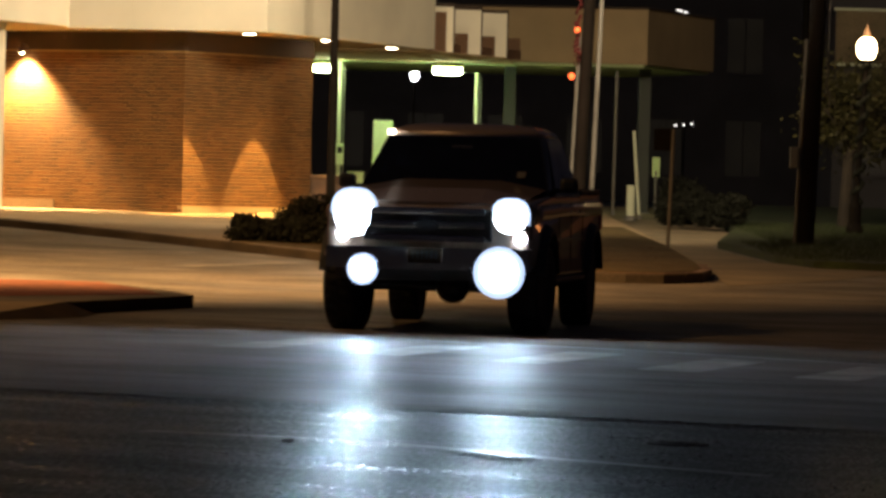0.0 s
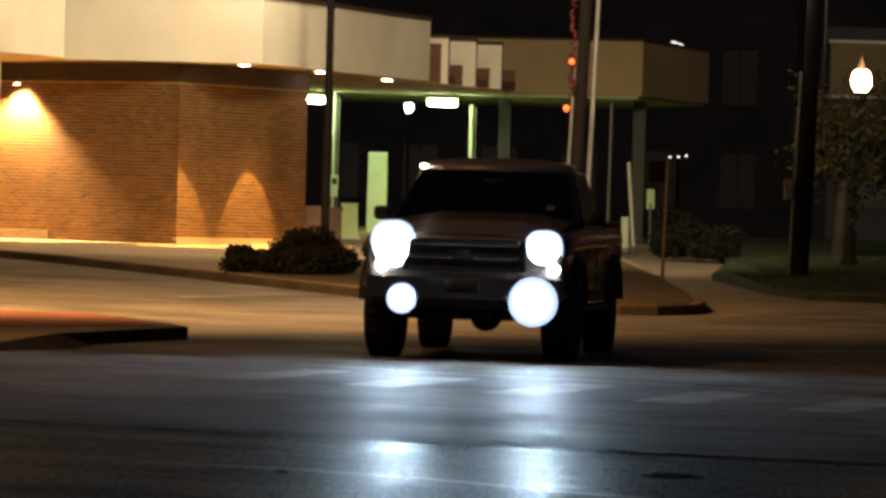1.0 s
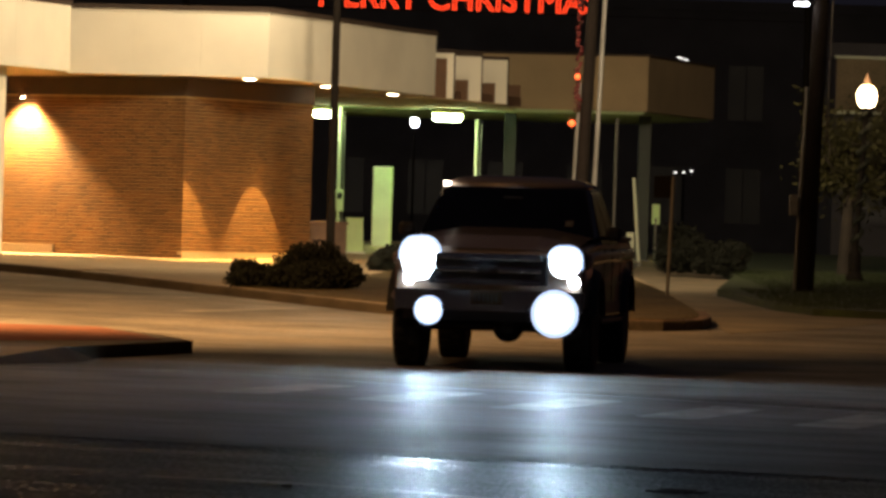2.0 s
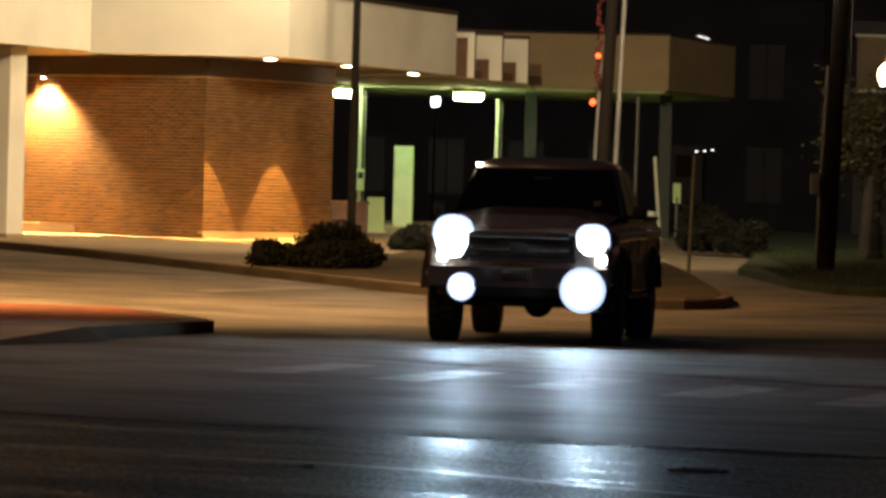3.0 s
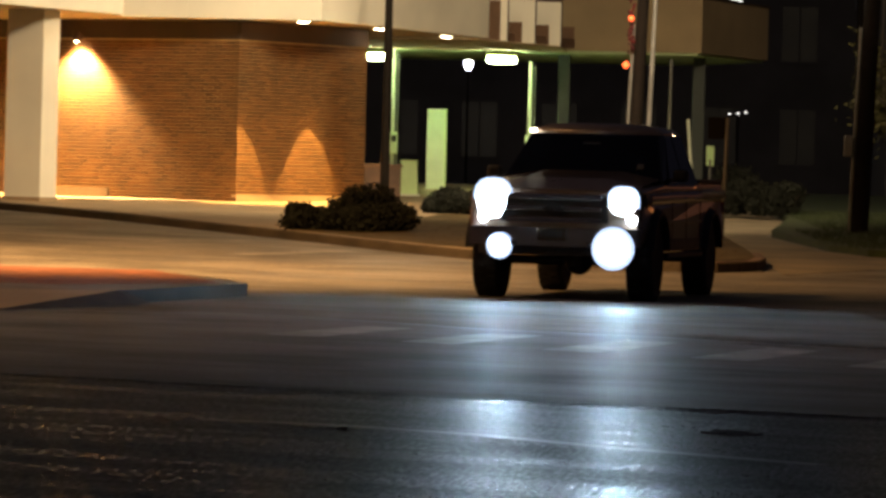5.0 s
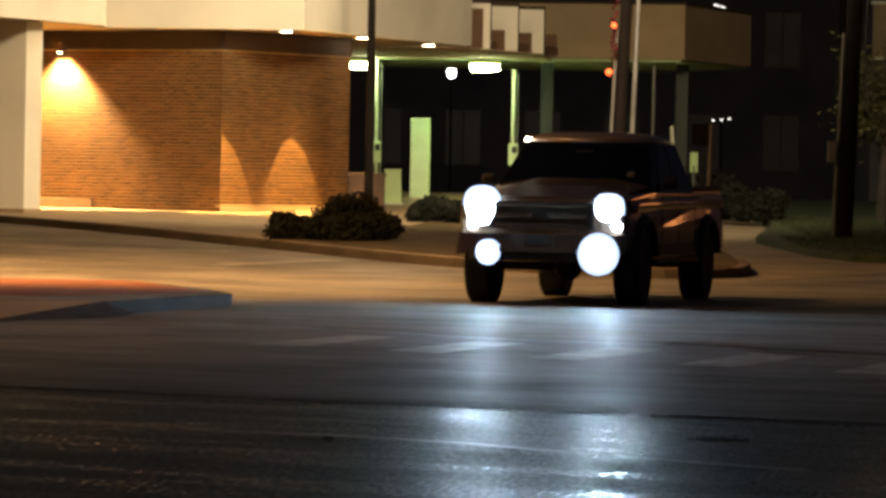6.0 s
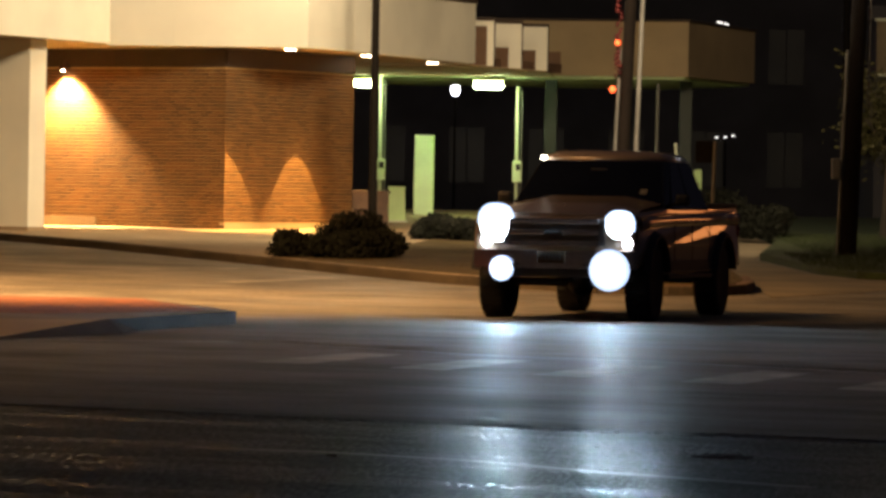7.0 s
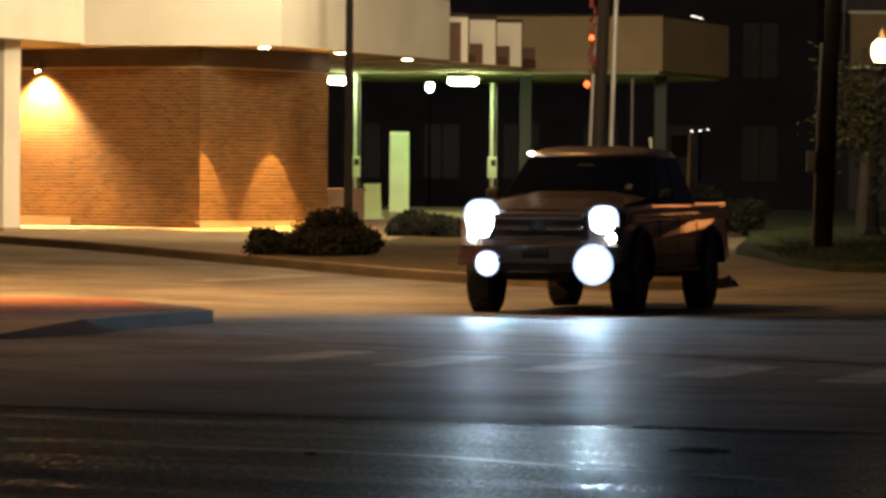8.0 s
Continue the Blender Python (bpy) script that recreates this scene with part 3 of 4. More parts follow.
def litter_bin():
    r = tagged(empty("litter_bin", (-1.92, 104.0, gz(104) + 0.15)), "green metal litter bin on the pavement", "bin")
    part("body", loft([[(-.2, -.2, 0), (.2, -.2, 0), (.2, .2, 0), (-.2, .2, 0)], [(-.17, -.17, .72), (.17, -.17, .72), (.17, .17, .72), (-.17, .17, .72)]]), GREENP, r)
    part("base", box(-0.24, 0.24, -0.24, 0.24, 0, 0.05, 0.01), PALE, r)
    part("lid", box(-0.185, 0.185, -0.185, 0.185, 0.72, 0.77, 0.015), GREENP, r)


litter_bin()


def brick_pier():
    x0, x1, y = -2.63, -1.93, 95.5
    f = gz(y) + 0.15
    r = tagged(empty("brick_pier", (x0, y, f)), "low brown brick planter pier", "pier")
    part("masonry", box(0, x1 - x0, 0, 0.6, 0, 0.74), DARKBRICK, r)
    part("cap", box(-0.03, x1 - x0 + 0.03, -0.03, 0.63, 0.74, 0.80, 0.012), DARKBRICK, r)


brick_pier()


def light_pole():
    y = 93.0
    r = tagged(empty("light_pole", (-2.18, y, gz(y) + 0.15)), "dark slim steel light pole", "street lamp")
    part("pole", tube((0, 0, 0), (0, 0, 8.6), 0.085, 0.06), DARKPOLE, r)
    part("base_plate", box(-0.16, 0.16, -0.16, 0.16, 0, 0.03, 0.005), DARKPOLE, r)
    part("arm", tube((0, 0, 8.4), (-0.1, -1.2, 8.6), 0.035), DARKPOLE, r)
    part("lamp_head", box(-0.28, 0.06, -1.9, -1.1, 8.55, 8.7, 0.04), DARKPOLE, r)


light_pole()


def utility_pole(x, y, rad, lean, height, label):
    r = tagged(empty("utility_pole", (x, y, gz(y) + 0.1)), label, "utility pole")
    part("shaft", tube((0, 0, 0), (lean, 0, height), rad, rad * 0.75, 20), WOOD, r)
    part("conduit", tube((-rad - 0.035, -0.02, 0), (lean * 0.38 - rad * 0.9 - 0.035, -0.02, height * 0.38), 0.03), STEEL, r)
    return r


pole_a = utility_pole(2.40, 88.0, 0.12, 0.32, 9.5, "weathered wooden utility pole with a steel conduit")
pole_b = utility_pole(6.33, 85.0, 0.155, 0.28, 9.5, "dark wooden utility pole on the lawn")


def lamp_head(root):
    part("lamp_arm", tube((0.15, 0, 5.02), (-0.10, -0.1, 5.12), 0.025), DARKPOLE, root)
    hd = part("lamp_head", box(-0.36, -0.06, -0.22, 0.02, 5.08, 5.18, 0.03), DARKPOLE, root)
    part("lamp_lens", box(-0.33, -0.09, -0.2, 0.0, 5.03, 5.085, 0.015), GLOBEW, hd, "glowing white lamp lens")
    part("riser", tube((0.30, -0.05, 2.6), (0.34, -0.05, 5.2), 0.018), STEEL, root)
    part("meter_box", box(-0.32, -0.17, -0.2, -0.05, 1.35, 1.72, 0.015), STEEL, root, "grey meter box")


lamp_head(pole_b)


def garland(pole_x, y):
    """Strung bulbs and tinsel on the utility pole."""
    r = tagged(empty("light_garland", (pole_x, y, 0)), "red and orange bulb garland on the pole", "string lights")
    rnd = random.Random(4)
    bm = bmesh.new()
    for k in range(70):
        z = 3.6 + 2.9 * k / 70
        bmesh.ops.create_icosphere(bm, subdivisions=1, radius=rnd.uniform(0.02, 0.05), matrix=Matrix.Translation((rnd.uniform(-0.05, 0.05), rnd.uniform(-.05, .05), z)))
    part("tinsel", bm, TINSEL, r)
    for z, s in ((3.38, 0.065), (4.22, 0.055)):
        part("bulb", turned([(0.005, -s), (s * .8, -s * .4), (s, 0), (s * .6, s * .8), (0.01, s)], 14, m=Matrix.Translation((-0.01 if z > 4 else -0.09, -0.05, z))), BULB, r)


garland(2.33, 87.8)


def flag_pole():
    y = 86.0
    r = tagged(empty("flag_pole", (2.58, y, gz(y) + 0.1)), "slim weathered metal flagpole", "pole")
    part("shaft", tube((0, 0, 0), (0.25, 0, 9), 0.045, 0.035), STEEL, r)
    part("base_collar", turned([(0.1, 0), (0.1, 0.05), (0.06, 0.12)], 16), STEEL, r)


flag_pole()


def sign_post():
    y = 78.6
    r = tagged(empty("sign_post", (3.63, y, gz(y) + 0.1)), "galvanised post with the bare back of a sign", "sign")
    part("post", tube((0, 0, 0), (0.05, 0, 2.0), 0.03), STEEL, r)
    part("plate", box(-0.26, 0.05, 0.03, 0.036, 1.65, 2.0, 0.002), DARKPOLE, r)


sign_post()


def pipe_rail(x, y, h, rad, lean, material, label):
    r = tagged(empty("pipe_post", (x, y, gz(y) + 0.05)), label, "post", "posts by the canopy")
    part("pipe", tube((0, 0, 0), (lean, 0, h), rad), material, r)
    part("collar", turned([(rad * 1.6, 0), (rad * 1.6, 0.06), (rad * 1.05, 0.1)], 14), STEEL, r)


pipe_rail(3.75, 108, 3.2, 0.035, 0.02, STEEL, "thin grey steel riser by the canopy")
pipe_rail(4.2, 104.5, 1.9, 0.035, -0.16, PALE, "leaning pale steel post")
pipe_rail(3.95, 103.0, 0.75, 0.09, 0, PALE, "short pale painted steel bollard")


def sign_board():
    r = tagged(empty("notice_board", (4.86, 112.0, gz(112))), "small pale green notice board on a leg", "sign")
    part("leg", tube((0, 0, 0), (0, 0, 1.0), 0.03), STEEL, r)
    part("board", box(-0.09, 0.09, -0.02, 0.02, 0.86, 1.32, 0.006), GREENP, r)


sign_board()


def globe_lamp():
    y = 93.4
    r = tagged(empty("street_lamp", (7.90, y, gz(y) + 0.13)), "black ornamental street lamp with a glowing acorn globe", "street lamp")
    part("base", turned([(0.17, 0), (0.17, 0.1), (0.12, 0.18), (0.12, 0.5), (0.07, 0.62)], 20), DARKPOLE, r)
    part("shaft", tube((0, 0, 0.6), (0.14, 0, 3.20), 0.06, 0.045), DARKPOLE, r)
    part("collar", turned([(0.06, 3.15), (0.1, 3.21), (0.1, 3.27), (0.14, 3.31), (0.14, 3.35)], 20, m=Matrix.Translation((0.14, 0, 0))), DARKPOLE, r)
    part("globe", turned([(0.12, 3.35), (0.18, 3.45), (0.2, 3.57), (0.17, 3.70), (0.1, 3.77)], 24, m=Matrix.Translation((0.14, 0, 0))), GLOBE, r)
    part("finial", turned([(0.1, 3.77), (0.07, 3.85), (0.03, 3.95), (0.006, 4.03)], 16, m=Matrix.Translation((0.14, 0, 0))), STAINED, r, "aged bronze finial")
    bm = bmesh.new()
    rnd = random.Random(9)
    for k in range(90):
        a = k * 0.55
        z = 0.6 + 2.7 * k / 90
        bmesh.ops.create_icosphere(bm, subdivisions=1, radius=rnd.uniform(0.04, 0.075), matrix=Matrix.Translation((0.08 * math.cos(a) + 0.14 * z / 3.20, 0.08 * math.sin(a), z)))
    part("garland", bm, LEAF, r, "dark wound garland")


globe_lamp()


def far_lamp():
    r = tagged(empty("street_lamp", (-1.02, 150, gz(150))), "distant post lamp with a white globe", "street lamp")
    part("shaft", tube((0, 0, 0), (0, 0, 3.6), 0.035), DARKPOLE, r)
    part("globe", turned([(0.07, 3.6), (0.13, 3.7), (0.13, 3.82), (0.06, 3.95)], 18), GLOBEW, r)
    part("finial", turned([(0.06, 3.95), (0.03, 4.08), (0.006, 4.2)], 12), DARKPOLE, r)


far_lamp()


def canopy_edge_strip():
    r = tagged(empty("edge_strip", (5.42, 113.0, 5.52)), "small glowing strip along the canopy edge", "lamp")
    part("bracket", box(-0.03, 0.03, -0.03, 0.03, -0.03, 0.03, 0.005), DARKPOLE, r)
    # Thin white emitting bar along the coping.
    part("tube", tube((-0.14, -0.42, 0.03), (0.14, 0.42, 0.0), 0.018, seg=10), FAINT, r)


canopy_edge_strip()


def distant_lights():
    r = tagged(empty("far_lights", (7.33, 150, gz(150))), "three small far white lights on an added mast", "lamp")
    # The mast and crossbar are added only to carry the three lights.
    part("mast", tube((0, 0, 0), (0, 0, 2.4), 0.04, seg=10), DARKPOLE, r)
    part("crossbar", tube((-0.3, 0, 2.38), (0.3, 0, 2.44), 0.025, seg=8), DARKPOLE, r)
    for x, z in ((-0.26, 2.44), (0.0, 2.46), (0.24, 2.5)):
        part("lamp", turned([(0.01, -0.03), (0.04, -0.02), (0.04, 0.02), (0.01, 0.03)], 12, m=Matrix.Translation((x, -0.04, z))), FAINT, r)


distant_lights()


def greeting():
    """Lit greeting strung over the road behind."""
    data = bpy.data.curves.new("greeting", "FONT")
    data.body = "MERRY CHRISTMAS"
    data.size, data.align_x = 0.84, "CENTER"
    r = tagged(empty("greeting_sign", (0.18, 125, 7.06)), "red illuminated holiday greeting strung overhead", "sign")
    for name, fill, thick, material, ahead in (("letter_panel", "BOTH", 0.004, LETTERBACK, 0.0), ("light_rope", "NONE", 0.013, REDGLOW, -0.04)):
        data.fill_mode, data.bevel_depth = fill, thick
        tmp = new("tmp", data)
        deps = bpy.context.evaluated_depsgraph_get()
        deps.update()
        me = bpy.data.meshes.new_from_object(tmp.evaluated_get(deps))
        bpy.data.objects.remove(tmp)
        me.materials.clear()
        me.materials.append(material)
        t = new(name, me)
        t.parent = r
        t.matrix_basis = pose(0, ahead, 0, 90, 0, 0)
    for z in (-0.05, 0.70):
        part("cable", tube((-7, 0.05, z), (9, 0.05, z), 0.012, seg=6), DARKPOLE, r)
    for x in (-7, 9):
        part("mast", tube((x, 0.05, -7.06 + gz(125)), (x, 0.05, 1.0), 0.09, seg=12), DARKPOLE, r)


greeting()

# ------------------------------------------------------------------ planting
def shrub(name, x, y, z, rx, ry, h, n, material, label, seed, size=0.05, group=""):
    """A clipped evergreen: short stems inside and many small leaf blades with an uneven outline."""
    rnd = random.Random(seed)
    r = tagged(empty(name, (x, y, z)), label, "shrub", group)
    bm = bmesh.new()
    for k in range(7):
        a = rnd.uniform(0, 6.28)
        tube((0, 0, 0), (rx * 0.6 * math.cos(a), ry * 0.6 * math.sin(a), h * rnd.uniform(0.5, 0.8)), 0.018, 0.006, 6, bm)
    part("stem", bm, BARK, r)
    verts, faces = [], []
    lumps = [(rnd.uniform(-.45, .45) * rx, rnd.uniform(-.45, .45) * ry, rnd.uniform(.18, .62) * h, rnd.uniform(.5, .75)) for _ in range(9)]
    for k in range(n):
        cx, cy, cz, s = rnd.choice(lumps)
        d = Vector((rnd.gauss(0, 1), rnd.gauss(0, 1), rnd.gauss(0, 1))).normalized() * rnd.uniform(0.72, 1.04)
        p = Vector((cx + d.x * rx * s, cy + d.y * ry * s, max(0.02, cz + d.z * h * 0.5 * s)))
        u = Vector((rnd.gauss(0, 1), rnd.gauss(0, 1), rnd.gauss(0, 1))).normalized()
        w = u.orthogonal().normalized() * size * rnd.uniform(.4, .7)
        u = u * size * rnd.uniform(.8, 1.6)
        i = len(verts)
        verts += [p - w * .2, p + u * .5 + w, p + u, p + u * .5 - w]
        faces.append((i, i + 1, i + 2, i + 3))
    me = bpy.data.meshes.new("foliage")
    me.from_pydata([tuple(v) for v in verts], [], faces)
    me.materials.append(material)
    ob = new("foliage", me)
    ob.parent = r
    return r


SH = "dark rounded evergreen shrub behind the kerb"
for i, (x, y, rx, ry, h) in enumerate(((-2.95, 77.0, 0.44, 0.4, 0.52), (-2.33, 76.5, 0.46, 0.4, 0.50), (-2.18, 78.2, 0.56, 0.5, 0.80), (-1.66, 77.0, 0.46, 0.4, 0.53))):
    shrub("shrub", x, y, gz(y) + 0.15, rx, ry, h, 5200, LEAF, SH, 20 + i, 0.05, "shrubs behind the kerb")
for i, (x, y, rx, h) in enumerate(((-1.0, 90.0, 0.45, 0.5), (-0.3, 89.0, 0.5, 0.5), (0.4, 87.8, 0.5, 0.48))):
    shrub("shrub", x, y, gz(y) + 0.15, rx, 0.45, h, 3200, LEAF, "low clipped evergreen hedge shrub", 40 + i, 0.055, "hedge shrubs")
for i, (x, y, rx, h) in enumerate(((4.75, 98.0, 0.48, 0.85), (5.25, 97.2, 0.42, 0.8), (5.75, 97.0, 0.45, 0.75), (4.85, 101, 0.5, 1.0))):
    shrub("shrub", x, y, gz(y) + 0.12, rx, 0.45, h, 3200, LEAF, "dark clipped hedge shrub on the lawn", 60 + i, 0.06, "hedge shrubs on the lawn")


def tree(x, y, h, spread, seed, n, label):
    rnd = random.Random(seed)
    r = tagged(empty("tree", (x, y, gz(y) + 0.1)), label, "tree")
    bm = bmesh.new()
    tube((0, 0, 0), (0.1, 0, h * 0.4), 0.14, 0.1, 12, bm)
    tips = []
    for k in range(11):
        a, e = rnd.uniform(0, 6.28), rnd.uniform(.3, 1.2)
        b = Vector((0.1, 0, h * rnd.uniform(.25, .42)))
        t = b + Vector((math.cos(a) * math.cos(e), math.sin(a) * math.cos(e), math.sin(e))) * spread * rnd.uniform(.6, 1.0)
        tube(b, t, 0.05, 0.02, 8, bm)
        for j in range(4):
            q = b.lerp(t, rnd.uniform(.4, 1))
            e2 = q + Vector((rnd.gauss(0, 1), rnd.gauss(0, 1), rnd.gauss(.2, .8))).normalized() * spread * rnd.uniform(.25, .5)
            tube(q, e2, 0.018, 0.006, 6, bm)
            tips += [q.lerp(e2, s) for s in (.4, .7, 1)]
    part("trunk", bm, BARK, r)
    verts, faces = [], []
    for k in range(n):
        p = rnd.choice(tips) + Vector((rnd.gauss(0, 1), rnd.gauss(0, 1), rnd.gauss(0, 1))) * spread * 0.13
        u = Vector((rnd.gauss(0, 1), rnd.gauss(0, 1), rnd.gauss(-.3, 1))).normalized()
        w = u.orthogonal().normalized() * rnd.uniform(.02, .045)
        u = u * rnd.uniform(.08, .16)
        i = len(verts)
        verts += [p, p + u * .5 + w, p + u, p + u * .5 - w]
        faces.append((i, i + 1, i + 2, i + 3))
    me = bpy.data.meshes.new("crown")
    me.from_pydata([tuple(v) for v in verts], [], faces)
    me.materials.append(TREELEAF)
    ob = new("crown", me)
    ob.parent = r


tree(8.1, 98.5, 4.6, 1.5, 3, 4200, "small leafy street tree lit by the lamp")
tree(9.6, 101.5, 5.0, 1.7, 5, 4200, "small leafy street tree behind the lamp")


def far_building(x0, x1, y, h, bays, label):
    r = tagged(empty("far_building", (x0, y, gz(y))), label, "building")
    part("wall", box(0, x1 - x0, 0, 10, 0, h), FARWALL, r)
    part("cornice", box(-0.15, x1 - x0 + 0.15, -0.2, 10, h, h + 0.35), FARWALL, r)
    w = (x1 - x0) / bays
    for k in range(bays):
        for z in (1.0, 4.6):
            if z + 2 > h:
                continue
            win = part("window", box(k * w + w * .28, k * w + w * .72, -0.03, 0.02, z, z + 1.9), FARGLASS, r)
            part("sill", box(k * w + w * .24, k * w + w * .76, -0.12, 0.0, z - 0.12, z), FARWALL, win)
            part("frame", box(k * w + w * .49, k * w + w * .51, -0.06, -0.03, z, z + 1.9), FARWALL, win)


far_building(-16, 34, 170, 8.4, 18, "dim distant two-storey building with dark windows")
far_building(9.7, 24, 122, 5.1, 6, "dim pale two-storey building behind the trees")


def ribbed_band():
    """Standing-seam metal band under the eaves of the near building behind the trees."""
    r = tagged(empty("eaves_band", (9.7, 121.7, gz(122) + 3.75)), "pale ribbed metal band under the eaves", "trim", kind="structure")
    part("sheet", box(0.0, 14.8, 0.1, 0.28, 0, 1.3), TANPATH, r)
    for k in range(38):
        part("rib", box(k * 0.4, k * 0.4 + 0.05, 0.02, 0.1, 0.02, 1.28), TANPATH, r)
    part("drip_edge", box(-0.05, 14.85, -0.06, 0.28, -0.08, 0.0), PALE, r)
    part("drip_edge", box(-0.05, 14.85, -0.06, 0.28, 1.3, 1.37), PALE, r)


ribbed_band()


def grass_blades(name, material, n, seed, places, h, label):
    """Loose blades over a planted area."""
    rnd = random.Random(seed)
    verts, faces = [], []
    while len(faces) < n:
        x, y, z = places(rnd)
        a, w, t = rnd.uniform(0, 6.28), rnd.uniform(.003, .006), h * rnd.uniform(.4, 1.2)
        i = len(verts)
        dx, dy = rnd.gauss(0, .4) * t, rnd.gauss(0, .4) * t
        verts += [(x - w * math.cos(a), y - w * math.sin(a), z), (x + w * math.cos(a), y + w * math.sin(a), z), (x + dx, y + dy, z + t)]
        faces.append((i, i + 1, i + 2))
    me = bpy.data.meshes.new(name)
    me.from_pydata(verts, [], faces)
    me.materials.append(material)
    tagged(new(name, me), label, "grass", kind="stuff")


def verge_spot(rnd):
    while True:
        x, y = rnd.uniform(-3.4, 3.7), rnd.uniform(67.5, 84)
        k = 68.8 - 2.35 * (x - 0.11) if x < 0.11 else 68.8 - 0.9 * (x - 0.11) + 0.05 * (x - .11) ** 2
        if y > k + 0.6 and x < 3.6 and y < 92 and (x > -1.9 + (84 - y) * -0.12):
            return x, y, gz(y) + 0.163


def lawn_spot(rnd):
    while True:
        x, y = rnd.uniform(4.9, 9.5), rnd.uniform(75, 100)
        edge = 5.75 - (y - 75) * 0.19 if y < 78 else 5.2 if y < 85 else 5.75
        if x > edge and y > 75.3 + max(0, x - 7) * 0.42:
            return x, y, gz(y) + 0.128


grass_blades("verge_grass", DRYGRASS, 3500, 71, verge_spot, 0.02, "thin dry grass blades on the verge")
grass_blades("lawn_grass", GRASS, 24000, 72, lawn_spot, 0.07, "dark green lawn grass blades")

# ------------------------------------------------------------------ pickup truck
# front axle at the origin, front towards -y
TR, TRACK, BASE_L = 0.43, 1.72, 3.72


def wheel(name, root, x, y):
    """A knobbly tyre on a dark alloy rim; returns the part that turns."""
    s = 1 if x > 0 else -1
    hub = new(name)
    hub.empty_display_size = 0.1
    hub.parent = root
    hub.matrix_basis = pose(x, y, TR)
    m = pose(0, 0, 0, 0, 90, 0)
    part("tyre", turned([(0.25, -0.13), (0.36, -0.15), (0.41, -0.14), (0.43, -0.115), (0.43, 0.115), (0.41, 0.14), (0.36, 0.15), (0.25, 0.13)], 40, m=m), RUBBER, hub, smooth=True)
    bm = bmesh.new()
    for k in range(30):
        a = 2 * math.pi * k / 30
        for w in (-0.07, 0.07):
            box(w - 0.05, w + 0.05, -0.02, 0.02, 0.415, 0.442, 0.004, bm, pose(0, 0, 0, math.degrees(a) + (6 if w > 0 else 0)), 1)
    part("tread", bm, RUBBER, hub)
    rim = bmesh.new()
    turned([(0.265, -0.12), (0.265, 0.12), (0.245, 0.125), (0.235, 0.06), (0.235, -0.12)], 32, rim, m)
    for k in range(6):
        box(s * 0.05 - 0.015, s * 0.05 + 0.03, -0.035, 0.035, 0.03, 0.25, 0.008, rim, pose(0, 0, 0, 60 * k))
    turned([(0.08, -0.03), (0.08, 0.10), (0.05, 0.12)], 20, rim, pose(0, 0, 0, 0, 90 * s, 0))
    part("rim", rim, RIM, hub)
    return hub


def side_profile_body():
    """Lower body with open wheel arches, extruded across and rounded."""
    def arc(cy, a0, a1, r, n=12):
        return [(cy + r * math.cos(radians(a0 + (a1 - a0) * k / n)), TR + r * math.sin(radians(a0 + (a1 - a0) * k / n))) for k in range(n + 1)]
    r = 0.54
    pts = [(-0.80, 0.62), (-0.86, 0.72), (-0.90, 0.98), (-0.86, 1.16), (-0.70, 1.235), (0.75, 1.30), (1.0, 1.30), (2.72, 1.30), (2.78, 1.32), (4.72, 1.33), (4.80, 1.28), (4.82, 0.75), (4.78, 0.62)]
    pts += [(y, z) for y, z in arc(BASE_L, 20, 160, r)] + [(BASE_L - r, 0.55), (r + 0.0, 0.55)] + [(y, z) for y, z in arc(0, 20, 160, r)]
    bm = bmesh.new()
    vs = []
    for sx in (-1, 1):
        outer = [bm.verts.new((sx * 0.985, y, z)) for y, z in pts]
        vs.append(outer)
    n = len(pts)
    for i in range(n):
        bm.faces.new((vs[0][i], vs[0][(i + 1) % n], vs[1][(i + 1) % n], vs[1][i]))
    bm.faces.new(vs[0][::-1])
    bm.faces.new(vs[1])
    bmesh.ops.recalc_face_normals(bm, faces=bm.faces)
    # tuck the nose in and round the shoulder line
    for v in bm.verts:
        if v.co.y < -0.5:
            v.co.x *= 0.955
        if v.co.z > 1.2:
            v.co.x *= 0.965
    sharp = [e for e in bm.edges if e.is_manifold and e.calc_face_angle(0) > 0.6 and abs(e.verts[0].co.x) > 0.5 and (e.verts[0].co.z > 0.6)]
    bmesh.ops.bevel(bm, geom=sharp, offset=0.05, segments=3, affect="EDGES", profile=0.6)
    return bm


def lamp_lens(rx, rz, depth, m, power=2.6, seg=32):
    """A domed lens with a squarish oval outline, bulging towards -y."""
    bm = bmesh.new()
    rings = []
    for k, d in ((0.08, 1.0), (0.55, 0.9), (0.85, 0.6), (1.0, 0.0)):
        ring = []
        for i in range(seg):
            c, q = math.cos(2 * math.pi * i / seg), math.sin(2 * math.pi * i / seg)
            ring.append((k * rx * math.copysign(abs(c) ** (2 / power), c), -d * depth, k * rz * math.copysign(abs(q) ** (2 / power), q)))
        rings.append(ring)
    return joined(loft(rings), None, m)


def hood(x, y0, y1, z):
    """A thin unseen tray with two cheeks, added to keep a slot emitter's light off the ground close by and off the
    roadside.
    """
    bm = box(x - 0.064, x + 0.064, y0, y1, z, z + 0.005)
    for s in (-1, 1):
        box(x + s * 0.061 - 0.003, x + s * 0.061 + 0.003, y0 + 0.06, y1, z + 0.005, z + 0.034, 0, bm)
    return bm


